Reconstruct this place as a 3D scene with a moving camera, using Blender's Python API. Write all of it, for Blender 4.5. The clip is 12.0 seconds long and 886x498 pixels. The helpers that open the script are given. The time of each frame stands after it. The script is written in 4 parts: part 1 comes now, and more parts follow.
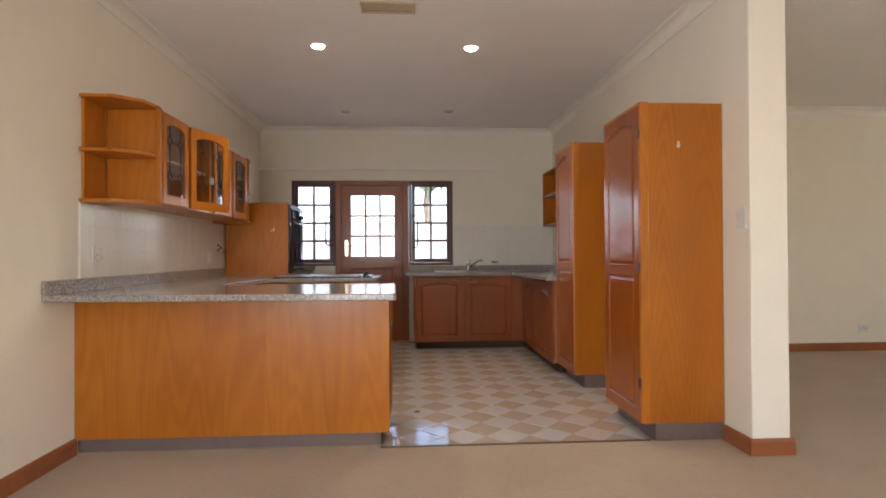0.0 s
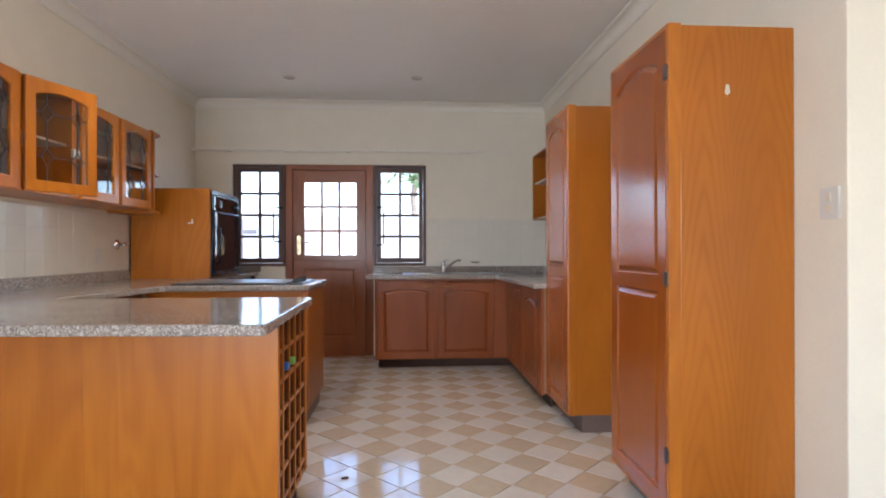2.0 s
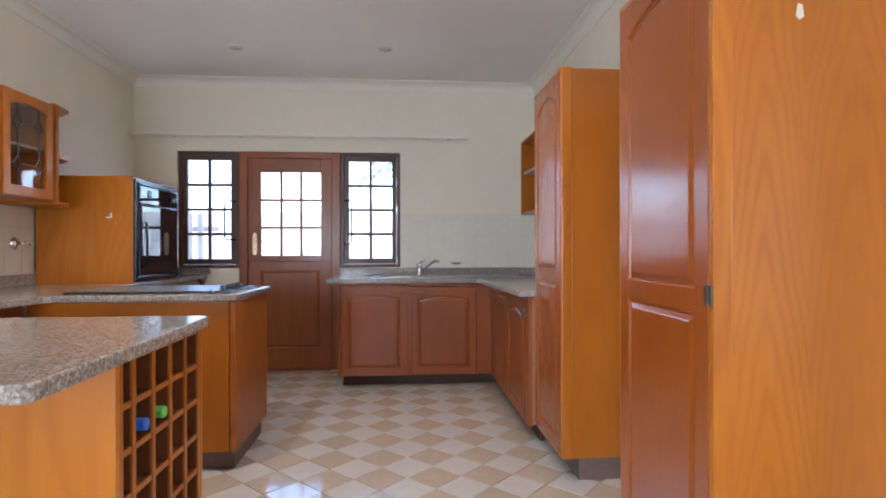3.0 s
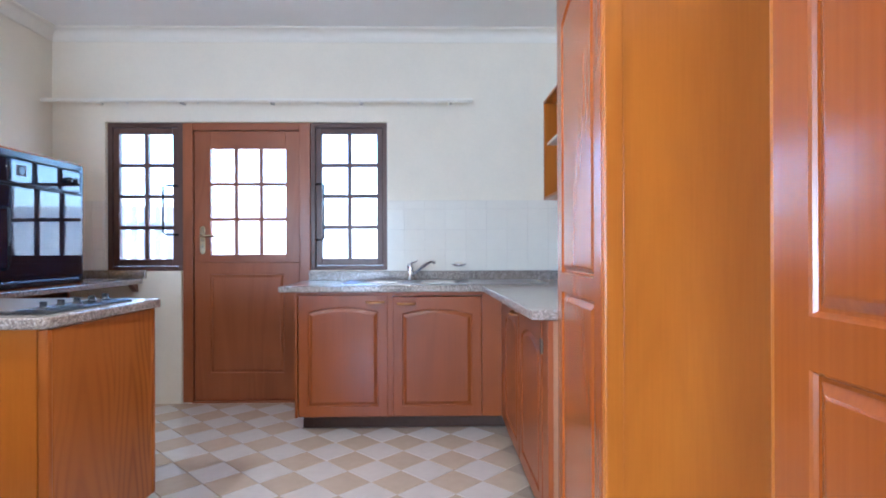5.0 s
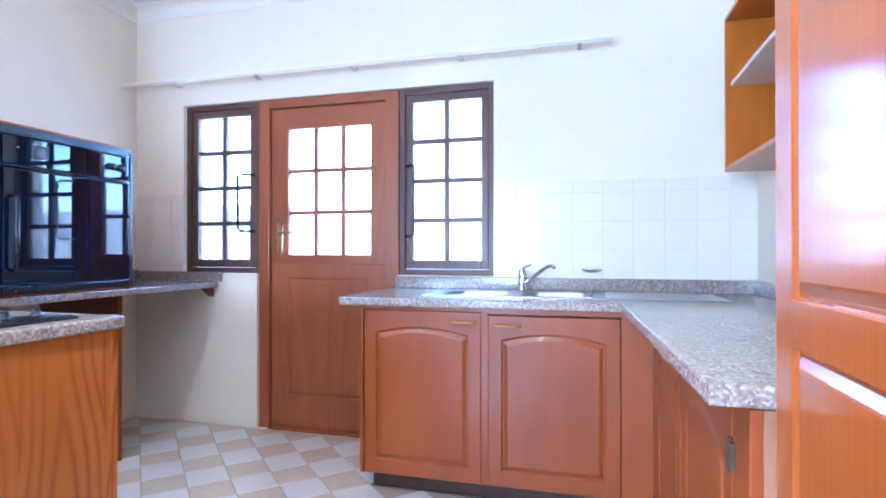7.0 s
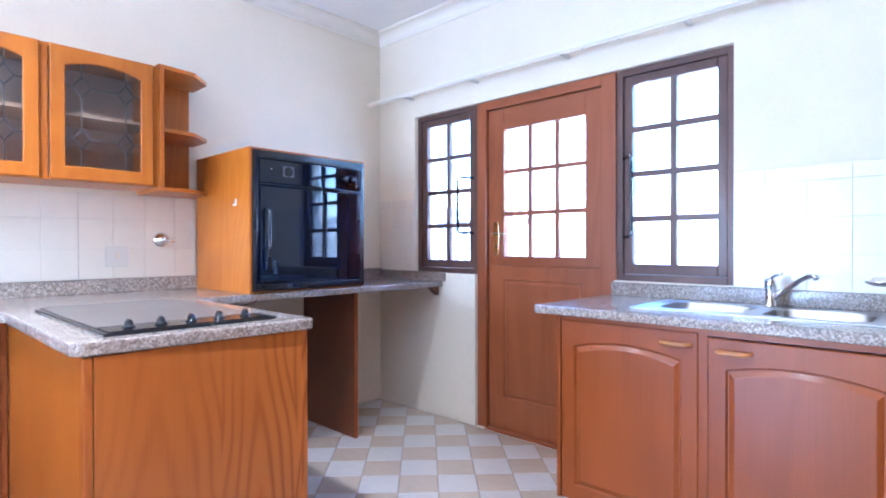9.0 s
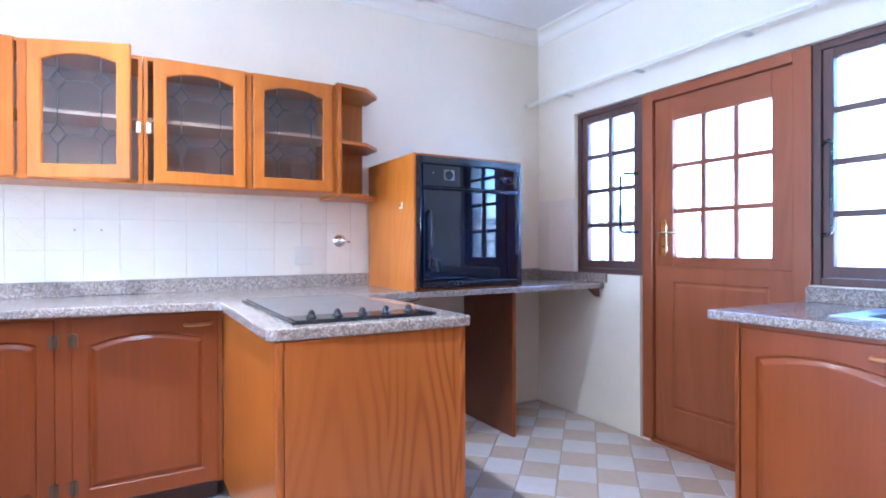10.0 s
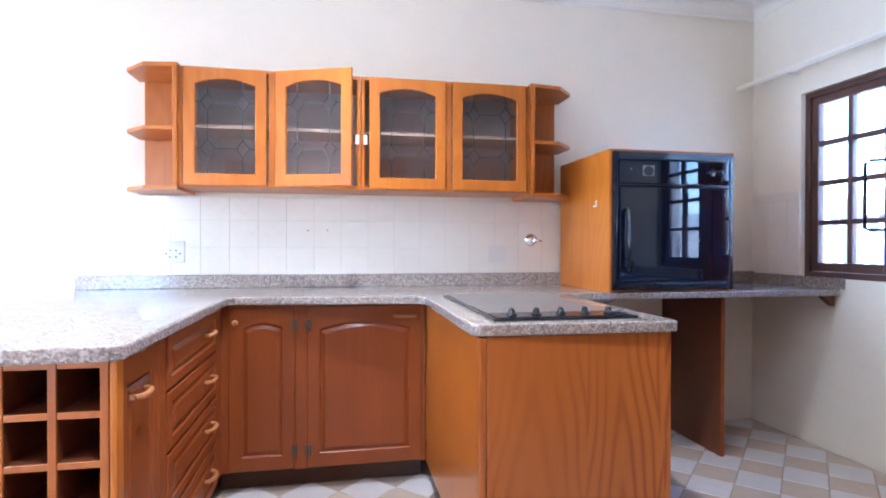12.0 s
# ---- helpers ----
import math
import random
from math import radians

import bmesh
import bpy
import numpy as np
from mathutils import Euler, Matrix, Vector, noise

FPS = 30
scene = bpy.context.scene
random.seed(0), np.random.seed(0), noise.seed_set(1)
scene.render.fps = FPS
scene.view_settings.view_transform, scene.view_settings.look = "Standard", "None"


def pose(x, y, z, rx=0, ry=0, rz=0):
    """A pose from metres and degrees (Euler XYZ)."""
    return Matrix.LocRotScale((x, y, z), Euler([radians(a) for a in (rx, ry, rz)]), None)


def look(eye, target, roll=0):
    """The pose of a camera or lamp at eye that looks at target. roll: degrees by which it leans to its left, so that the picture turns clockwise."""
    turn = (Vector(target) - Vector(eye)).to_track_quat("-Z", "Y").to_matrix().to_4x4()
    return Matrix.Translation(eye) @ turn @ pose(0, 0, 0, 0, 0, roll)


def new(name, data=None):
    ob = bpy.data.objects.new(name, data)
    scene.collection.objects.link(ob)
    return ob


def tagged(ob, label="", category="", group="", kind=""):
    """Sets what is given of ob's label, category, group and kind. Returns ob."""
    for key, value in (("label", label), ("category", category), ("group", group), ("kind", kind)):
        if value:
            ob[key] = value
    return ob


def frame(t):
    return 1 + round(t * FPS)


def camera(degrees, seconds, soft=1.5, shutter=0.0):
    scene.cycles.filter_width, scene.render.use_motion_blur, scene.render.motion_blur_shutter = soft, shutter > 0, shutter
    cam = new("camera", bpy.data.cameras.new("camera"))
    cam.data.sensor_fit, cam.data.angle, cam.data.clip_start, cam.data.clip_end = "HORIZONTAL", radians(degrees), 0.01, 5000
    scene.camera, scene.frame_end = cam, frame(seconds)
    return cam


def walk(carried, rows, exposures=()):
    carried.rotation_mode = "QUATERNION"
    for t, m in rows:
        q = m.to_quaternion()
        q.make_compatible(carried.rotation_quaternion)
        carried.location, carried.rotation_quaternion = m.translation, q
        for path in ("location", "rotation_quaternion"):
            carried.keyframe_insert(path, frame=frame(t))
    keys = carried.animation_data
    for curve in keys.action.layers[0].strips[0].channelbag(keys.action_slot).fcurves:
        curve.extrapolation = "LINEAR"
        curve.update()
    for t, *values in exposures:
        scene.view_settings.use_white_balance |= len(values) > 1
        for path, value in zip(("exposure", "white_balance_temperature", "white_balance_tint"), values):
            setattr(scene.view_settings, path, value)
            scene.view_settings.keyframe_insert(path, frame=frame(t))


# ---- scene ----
cam = camera(78.78, 12.0, 1.9)
PATH = [
    (0, (0.074, 0.148, 1.120), (0.197, 2.144, 1.138), -0.31),
    (0.5, (0.123, 0.387, 1.141), (0.248, 2.383, 1.152), -0.23),
    (1, (0.211, 0.645, 1.115), (0.340, 2.640, 1.130), -0.04),
    (1.5, (0.334, 0.905, 1.135), (0.462, 2.901, 1.146), -0.05),
    (2, (0.438, 1.249, 1.144), (0.567, 3.245, 1.148), -0.11),
    (2.5, (0.528, 1.569, 1.122), (0.673, 3.563, 1.126), -0.12),
    (3, (0.643, 1.941, 1.151), (0.797, 3.935, 1.150), -0.12),
    (3.5, (0.733, 2.278, 1.138), (0.888, 4.272, 1.144), -0.16),
    (5.5, (1.059, 3.413, 1.123), (0.984, 5.412, 1.124), -0.25),
    (6, (1.118, 3.707, 1.126), (0.906, 5.696, 1.126), -0.28),
    (6.5, (1.130, 3.943, 1.103), (0.778, 5.912, 1.111), -0.11),
    (8.5, (1.304, 4.469, 1.152), (0.134, 6.091, 1.143), -0.10),
    (9, (1.339, 4.453, 1.155), (-0.028, 5.913, 1.144), -0.09),
    (9.5, (1.359, 4.454, 1.154), (-0.199, 5.708, 1.144), -0.17),
    (10, (1.355, 4.460, 1.151), (-0.377, 5.459, 1.144), -0.17),
    (10.5, (1.380, 4.462, 1.160), (-0.461, 5.243, 1.147), -0.11),
    (11, (1.370, 4.454, 1.158), (-0.528, 5.083, 1.145), -0.07),
    (11.5, (1.361, 4.432, 1.156), (-0.576, 4.930, 1.143), 0.07),
    (12, (1.357, 4.402, 1.157), (-0.608, 4.776, 1.143), 0.12),
]
walk(cam, [(t, look(eye, target, roll)) for t, eye, target, roll in PATH],
     exposures=[(0, 2.45, 6200, 14), (1.5, 2.74, 5750, 11), (2.5, 3.02, 5350, 10), (3.5, 3.25, 5180, 9), (5.5, 4.12, 4400, 8), (6.5, 4.56, 4180, 10), (8.5, 4.66, 4290, 11), (10, 4.58, 4120, 11), (11, 4.48, 4190, 11), (12, 4.3, 4420, 11)])

# ---- world and lights ----
world = bpy.data.worlds.new("sky_world")
scene.world = world
world.use_nodes = True
sky = world.node_tree.nodes.new("ShaderNodeTexSky")
sky.sky_type, sky.sun_disc = "NISHITA", False
sky.sun_elevation, sky.sun_rotation = radians(58), radians(99)
world.node_tree.links.new(sky.outputs[0], world.node_tree.nodes["Background"].inputs[0])
world.node_tree.nodes["Background"].inputs[1].default_value = 0.15

sun = new("sun", bpy.data.lights.new("sun", "SUN"))
sun.data.energy, sun.data.angle, sun.data.color = 5.0, radians(0.5), (1.0, 0.95, 0.88)
sun.matrix_world = look((0, 0, 20), (-12.3, 1.9, 0))


def area_lamp(name, eye, target, w, h, power, colour):
    lamp = new(name, bpy.data.lights.new(name, "AREA"))
    lamp.data.shape, lamp.data.size, lamp.data.size_y = "RECTANGLE", w, h
    lamp.data.energy, lamp.data.color = power, colour
    lamp.matrix_world = look(eye, target)
    return lamp


area_lamp("daylight_rear", (-1.05, -2.24, 1.07), (-1.05, 0, 2.7), 1.3, 1.95, 13, (0.97, 0.98, 1.0))
area_lamp("daylight_side", (7.18, -0.5, 1.3), (3, -0.5, 2.4), 2.6, 1.8, 6, (1.0, 0.96, 0.88))

area_lamp("daylight_west", (-1.93, -1.15, 1.5), (3, -1.15, 1.6), 1.35, 1.1, 12, (0.90, 0.95, 1.0))


def spot(x, y):
    lamp = new("downlight_lamp", bpy.data.lights.new("downlight_lamp", "SPOT"))
    lamp.data.energy, lamp.data.color, lamp.data.spot_size, lamp.data.spot_blend = 8.5, (1.0, 0.82, 0.6), radians(130), 0.8
    lamp.data.shadow_soft_size = 0.04
    lamp.location = (x, y, 2.70)


DOWNLIGHTS = [(-0.628, 4.365, True), (0.562, 4.352, True), (-0.65, 6.286, False), (0.52, 6.236, False)]
for lx, ly, lit in DOWNLIGHTS:
    if lit:
        spot(lx, ly)

# ---- materials ----


class Nodes:
    """A small wrapper for building node materials."""

    def __init__(self, name):
        self.mat = bpy.data.materials.new(name)
        self.mat.use_nodes = True
        self.tree = self.mat.node_tree
        self.bsdf = self.tree.nodes["Principled BSDF"]

    def add(self, kind, **inputs):
        node = self.tree.nodes.new(kind)
        for key, value in inputs.items():
            self.set(node, key, value)
        return node

    def set(self, node, key, value):
        socket = node.inputs[int(key[1:])] if key[0] == "i" and key[1:].isdigit() else node.inputs[key.replace("_", " ")]
        if isinstance(value, bpy.types.NodeSocket):
            self.tree.links.new(value, socket)
        else:
            socket.default_value = value

    def coords(self, scale, rand=0.0):
        tc = self.add("ShaderNodeTexCoord")
        src = tc.outputs["Object"]
        if rand:
            info = self.add("ShaderNodeObjectInfo")
            mul = self.add("ShaderNodeMath", i0=info.outputs["Random"], i1=rand)
            mul.operation = "MULTIPLY"
            addv = self.add("ShaderNodeVectorMath", i0=src, i1=mul.outputs[0])
            src = addv.outputs[0]
        m = self.add("ShaderNodeMapping", Vector=src, Scale=scale)
        return m.outputs[0]

    def noise(self, vec, scale, detail=4.0, rough=0.55, distortion=0.0):
        return self.add("ShaderNodeTexNoise", Vector=vec, Scale=scale, Detail=detail, Roughness=rough, Distortion=distortion).outputs["Fac"]

    def math(self, op, a, b=0.0, c=0.0):
        n = self.add("ShaderNodeMath", i0=a, i1=b, i2=c)
        n.operation = op
        return n.outputs[0]

    def ramp(self, fac, stops):
        n = self.add("ShaderNodeValToRGB", Fac=fac)
        el = n.color_ramp.elements
        while len(el) < len(stops):
            el.new(0.5)
        for e, (p, c) in zip(el, stops):
            e.position, e.color = p, (*c, 1)
        return n.outputs["Color"]

    def mix(self, fac, a, b, mode="MIX"):
        n = self.add("ShaderNodeMix")
        n.data_type, n.blend_type = "RGBA", mode
        for key, v in ((0, fac), (6, a), (7, b)):
            if isinstance(v, bpy.types.NodeSocket):
                self.tree.links.new(v, n.inputs[key])
            else:
                n.inputs[key].default_value = v if key == 0 else (*v[:3], 1)
        return n.outputs[2]

    def bump(self, height, strength, distance=0.002):
        n = self.add("ShaderNodeBump", Height=height, Strength=strength, Distance=distance)
        self.set(self.bsdf, "Normal", n.outputs[0])

    def out(self, **inputs):
        for k, v in inputs.items():
            self.set(self.bsdf, k, v)
        return self.mat


def col(c):
    return (*c, 1)


def wood(name, light, dark, axis="z", rough=0.32, coat=0.16, rings=9.0, figure=0.17, pores=0.16):
    n = Nodes(name)
    stretch = {"z": (3.2, 3.2, 0.42), "x": (0.42, 3.2, 3.2), "y": (3.2, 0.42, 3.2)}[axis]
    fine = {"z": (120, 120, 3), "x": (3, 120, 120), "y": (120, 3, 120)}[axis]
    v = n.coords(stretch, 7.0)
    base = n.noise(v, 1.0, 2.0, 0.45, 0.5)
    ring = n.math("MULTIPLY_ADD", n.math("SINE", n.math("MULTIPLY", base, rings * 10.0)), 0.25, 0.0)
    grain = n.noise(n.coords(fine, 3.0), 1.0, 3.0)
    blotch = n.noise(n.coords((1.6, 1.6, 1.1), 5.0), 1.0, 2.0)
    f = n.math("ADD", n.math("MULTIPLY", ring, figure), n.math("MULTIPLY", grain, pores))
    f = n.math("ADD", f, n.math("MULTIPLY_ADD", blotch, 0.5, 0.105))
    mid = tuple((a + b) / 2 for a, b in zip(light, dark))
    c = n.ramp(f, [(0.24, dark), (0.44, mid), (0.66, light)])
    c.node.color_ramp.interpolation = "B_SPLINE"
    r = n.math("ADD", n.math("MULTIPLY", grain, 0.04), rough - 0.02)
    return n.out(Base_Color=c, Roughness=r, Coat_Weight=coat, Coat_Roughness=0.14, Specular_IOR_Level=0.36)


WOOD = wood("varnished_veneer", (0.54, 0.188, 0.014), (0.33, 0.090, 0.004))
WOOD_X = wood("varnished_veneer_lengthwise", (0.54, 0.188, 0.014), (0.33, 0.090, 0.004), "x")
WOOD_Y = wood("varnished_veneer_shelf", (0.54, 0.188, 0.014), (0.33, 0.090, 0.004), "y")
REDWOOD = wood("red_stained_timber", (0.30, 0.077, 0.011), (0.165, 0.036, 0.005), "z", 0.36, 0.10, 4.0, 0.10, 0.16)
REDWOOD_X = wood("red_stained_timber_rail", (0.30, 0.077, 0.011), (0.165, 0.036, 0.005), "x", 0.36, 0.10, 4.0, 0.10, 0.16)
# Red timber raised towards orange: light falling on the tall doors, put into colour.
TALLDOOR = wood("lit_red_door_timber", (0.38, 0.104, 0.012), (0.235, 0.054, 0.005), "z", 0.21, 0.35, 5.0, 0.0, 0.2)
DOORWOOD = wood("door_timber", (0.36, 0.115, 0.040), (0.21, 0.058, 0.019), "z", 0.34, 0.12, 6.0)
DOORWOOD_X = wood("door_timber_rail", (0.36, 0.115, 0.040), (0.21, 0.058, 0.019), "x", 0.34, 0.25, 4.0)
SKIRT = wood("skirting_timber", (0.38, 0.13, 0.04), (0.22, 0.065, 0.02), "x", 0.4, 0.2, 4.0)
FRAMEWOOD = wood("dark_window_timber", (0.155, 0.08, 0.06), (0.08, 0.042, 0.032), "z", 0.45, 0.1, 4.0)


def flame_veneer(name, light, dark, across, width=0.16, gap=0.075, strength=0.5, steep=0.62, rough=0.32, coat=0.18):
    """Crown-cut veneer: stacked pointed arches, mirrored from leaf to leaf along the axis across."""
    n = Nodes(name)
    tc = n.add("ShaderNodeTexCoord").outputs["Object"]
    sep = n.add("ShaderNodeSeparateXYZ", Vector=tc)
    wob = n.noise(n.coords((1.7, 1.7, 0.8), 6.0), 1.0, 2.0)
    u = n.math("ADD", sep.outputs["XYZ".index(across)], n.math("MULTIPLY", wob, 0.22))
    u = n.math("DIVIDE", n.math("PINGPONG", u, width), width)
    arch = n.math("MULTIPLY_ADD", n.math("POWER", u, 1.5), steep, sep.outputs[2])
    arch = n.math("ADD", arch, n.math("MULTIPLY", n.noise(n.coords((6, 6, 1.4), 4.0), 1.0, 3.0), 0.16))
    ring = n.math("MULTIPLY_ADD", n.math("SINE", n.math("MULTIPLY", arch, 6.283 / gap)), 0.5, 0.5)
    line = n.math("POWER", ring, 2.6)
    grain = n.noise(n.coords((130, 130, 4), 3.0), 1.0, 3.0)
    blotch = n.noise(n.coords((2.2, 2.2, 0.9), 5.0), 1.0, 2.0)
    patch = n.math("MULTIPLY_ADD", n.noise(n.coords((3.1, 3.1, 1.3), 9.0), 1.0, 1.0), 1.6, -0.35)
    f = n.math("MULTIPLY", n.math("MULTIPLY", line, strength), patch)
    f = n.math("SUBTRACT", n.math("MULTIPLY_ADD", grain, 0.16, n.math("MULTIPLY_ADD", blotch, 0.55, 0.2)), f)
    mid = tuple((a + b) / 2 for a, b in zip(light, dark))
    c = n.ramp(f, [(0.12, dark), (0.45, mid), (0.72, light)])
    r = n.math("ADD", n.math("MULTIPLY", grain, 0.05), rough - 0.02)
    return n.out(Base_Color=c, Roughness=r, Coat_Weight=coat, Coat_Roughness=0.16, Specular_IOR_Level=0.36)


def plain(name, c, rough=0.5, metal=0.0, vary=0.12, scale=30.0, bump=0.0, coat=0.0, spec=0.5):
    n = Nodes(name)
    v = n.coords((1, 1, 1), 2.0)
    a = n.noise(v, scale, 5.0)
    b = n.noise(v, scale / 12, 2.0)
    f = n.math("ADD", n.math("MULTIPLY", a, 0.5), n.math("MULTIPLY", b, 0.5))
    lo = tuple(x * (1 - vary) for x in c)
    hi = tuple(min(1, x * (1 + vary)) for x in c)
    colour = n.ramp(f, [(0.3, lo), (0.7, hi)])
    r = n.math("ADD", n.math("MULTIPLY", b, 0.15), max(0.0, rough - 0.075))
    if bump:
        n.bump(a, bump, 0.002)
    return n.out(Base_Color=colour, Roughness=r, Metallic=metal, Coat_Weight=coat, Specular_IOR_Level=spec)


FIGURED = flame_veneer("figured_veneer", (0.48, 0.157, 0.010), (0.24, 0.058, 0.004), "X", 0.13, 0.20, 0.17, 0.8)
CALM = flame_veneer("calm_veneer", (0.49, 0.162, 0.011), (0.25, 0.062, 0.004), "X", 0.21, 0.30, 0.04, 0.9)
CATHEDRAL = flame_veneer("cathedral_veneer", (0.44, 0.142, 0.018), (0.22, 0.052, 0.007), "Y", 0.145, 0.34, 0.55, 1.1)
PLASTER = plain("cream_wall_paint", (0.83, 0.765, 0.635), 0.75, vary=0.03, scale=60, bump=0.03)
CEILING = plain("white_ceiling_paint", (0.88, 0.86, 0.83), 0.85, vary=0.02, scale=50, bump=0.05)
CORNICE = plain("cornice_paint", (0.84, 0.80, 0.71), 0.7, vary=0.02)
TILE_W = plain("white_glazed_tile", (0.81, 0.765, 0.675), 0.15, vary=0.03, scale=14, bump=0.04)
GROUT = plain("pale_grout", (0.70, 0.65, 0.57), 0.85, vary=0.1, scale=90)
FLOOR_GROUT = plain("brown_grout", (0.30, 0.24, 0.19), 0.9, vary=0.2, scale=90)
FLOOR_A = plain("pale_floor_tile", (0.60, 0.565, 0.545), 0.11, vary=0.06, scale=22, bump=0.05, coat=0.4)
FLOOR_B = plain("tan_floor_tile", (0.51, 0.42, 0.325), 0.13, vary=0.08, scale=22, bump=0.05, coat=0.4)
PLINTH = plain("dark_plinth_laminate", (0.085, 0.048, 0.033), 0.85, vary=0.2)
KICK = plain("grey_brown_plinth", (0.16, 0.11, 0.092), 0.5, vary=0.15)
INSIDE = plain("cabinet_interior", (0.30, 0.15, 0.075), 0.6, vary=0.15)
CABIN = plain("faded_cabinet_lining", (0.31, 0.245, 0.205), 0.6, vary=0.12)
SHELFWOOD = plain("pale_shelf_board", (0.36, 0.25, 0.165), 0.5, vary=0.08)
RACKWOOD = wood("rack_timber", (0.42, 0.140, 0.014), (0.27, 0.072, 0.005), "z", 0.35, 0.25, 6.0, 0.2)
# Darkened timber; inside the rack cells its colour stands for their shade.
DARKENED_WOOD = wood("darkened_wood", (0.17, 0.05, 0.016), (0.09, 0.026, 0.009), "y", 0.4, 0.2)
BLACK = plain("black_enamel", (0.012, 0.013, 0.017), 0.22, vary=0.3)
BLACKGLASS = Nodes("black_oven_glass").out(Base_Color=(0.003, 0.007, 0.022, 1), Roughness=0.025, Specular_IOR_Level=0.55)
HOBGLASS = plain("hob_glass", (0.15, 0.135, 0.125), 0.36, vary=0.15, spec=0.6)
CHROME = plain("chrome", (0.80, 0.80, 0.82), 0.1, 1.0, 0.03)
STEEL = plain("brushed_steel", (0.42, 0.42, 0.43), 0.34, 1.0, 0.06, 60)
BRASS = plain("worn_brass", (0.76, 0.62, 0.40), 0.2, 1.0, 0.12)
HINGE = plain("bronzed_hinge", (0.14, 0.10, 0.07), 0.4, 0.8, 0.2)
PLASTIC = plain("white_plastic", (0.70, 0.68, 0.63), 0.35, vary=0.02)
IVORY = plain("ivory_plastic", (0.74, 0.66, 0.52), 0.4, vary=0.04)
HANDLE_WOOD = wood("pale_handle_wood", (0.44, 0.20, 0.065), (0.32, 0.125, 0.035), "x", 0.4, 0.2)
DARKHOLE = plain("dark_recess", (0.02, 0.018, 0.016), 0.8)
VENT = plain("vent_paint", (0.52, 0.42, 0.28), 0.6, vary=0.08)
LEAD = plain("lead_came", (0.07, 0.07, 0.075), 0.5, 0.4, 0.2)
BLUEPL = plain("blue_plastic", (0.03, 0.13, 0.55), 0.35)
GREENPL = plain("green_plastic", (0.16, 0.50, 0.08), 0.35)
CLEARPL = plain("milky_plastic", (0.62, 0.62, 0.60), 0.3)
WIRE = plain("grey_cable", (0.12, 0.11, 0.11), 0.5)
YARDWALL = plain("whitewashed_yard_wall", (0.62, 0.60, 0.57), 0.85, vary=0.08, scale=8, bump=0.4)
PAVING = plain("concrete_paving", (0.50, 0.475, 0.44), 0.9, vary=0.15, scale=9, bump=0.3)
FENCE = plain("grey_fence_paint", (0.16, 0.15, 0.15), 0.6, vary=0.08)
LEAF = plain("leaf_green", (0.07, 0.12, 0.03), 0.5, vary=0.4, scale=3)
BARK = plain("bark", (0.16, 0.12, 0.09), 0.9, vary=0.3, bump=0.6)


def granite():
    n = Nodes("speckled_granite_laminate")
    v = n.coords((1, 1, 1))
    vor = n.add("ShaderNodeTexVoronoi", Vector=v, Scale=170.0, Randomness=1.0)
    vor2 = n.add("ShaderNodeTexVoronoi", Vector=v, Scale=80.0, Randomness=1.0)
    hue = n.ramp(vor.outputs["Color"], [(0.12, (0.065, 0.052, 0.046)), (0.38, (0.19, 0.155, 0.135)), (0.62, (0.33, 0.28, 0.245)), (0.92, (0.60, 0.555, 0.51))])
    big = n.ramp(vor2.outputs["Color"], [(0.0, (0.14, 0.11, 0.095)), (0.45, (0.29, 0.24, 0.21)), (1.0, (0.46, 0.41, 0.37))])
    c = n.mix(0.3, hue, big)
    cloud = n.noise(v, 9.0, 4.0)
    c = n.mix(n.math("ADD", n.math("MULTIPLY", cloud, 0.3), 0.05), c, (0.37, 0.32, 0.285))
    r = n.math("ADD", n.math("MULTIPLY", cloud, 0.10), 0.09)
    n.bump(vor.outputs["Distance"], 0.04, 0.0005)
    return n.out(Base_Color=c, Roughness=r)


GRANITE = granite()


def carpet():
    n = Nodes("beige_carpet")
    v = n.coords((1, 1, 1))
    a = n.noise(v, 420.0, 3.0, 0.7)
    b = n.noise(v, 26.0, 4.0)
    d = n.noise(v, 1.3, 3.0)
    f = n.math("ADD", n.math("MULTIPLY", a, 0.4), n.math("MULTIPLY", b, 0.25))
    f = n.math("ADD", f, n.math("MULTIPLY", d, 0.35))
    c = n.ramp(f, [(0.3, (0.40, 0.275, 0.165)), (0.7, (0.60, 0.45, 0.295))])
    n.bump(n.math("ADD", a, b), 0.8, 0.006)
    return n.out(Base_Color=c, Roughness=0.95, Sheen_Weight=0.3, Specular_IOR_Level=0.1)


CARPET = carpet()


def clear_glass(name, tint, rough=0.0):
    n = Nodes(name)
    return n.out(Base_Color=col(tint), Roughness=rough, Transmission_Weight=1.0, IOR=1.45)


GLASS = clear_glass("window_glass", (1, 1, 1))
SMOKED = clear_glass("smoked_cabinet_glass", (0.84, 0.83, 0.84), 0.02)


def glowing(name, c, strength):
    n = Nodes(name)
    return n.out(Base_Color=col(c), Emission_Color=col(c), Emission_Strength=strength)


BULB = glowing("lit_bulb", (1.0, 0.90, 0.75), 14.0)
BULB_OFF = plain("unlit_bulb_glass", (0.62, 0.57, 0.52), 0.2)

# ---- building blocks ----


def thing(name, at, label, category, group="", kind=""):
    ob = new(name)
    ob.location = at
    ob.empty_display_size = 0.1
    return tagged(ob, label, category, group, kind)


def root_of(ob):
    while ob.parent:
        ob = ob.parent
    return ob


def link_mesh(name, bm, material, smooth=False):
    me = bpy.data.meshes.new(name)
    bmesh.ops.recalc_face_normals(bm, faces=bm.faces)
    bm.to_mesh(me)
    bm.free()
    me.materials.append(material)
    if smooth:
        for p in me.polygons:
            p.use_smooth = True
    return new(name, me)


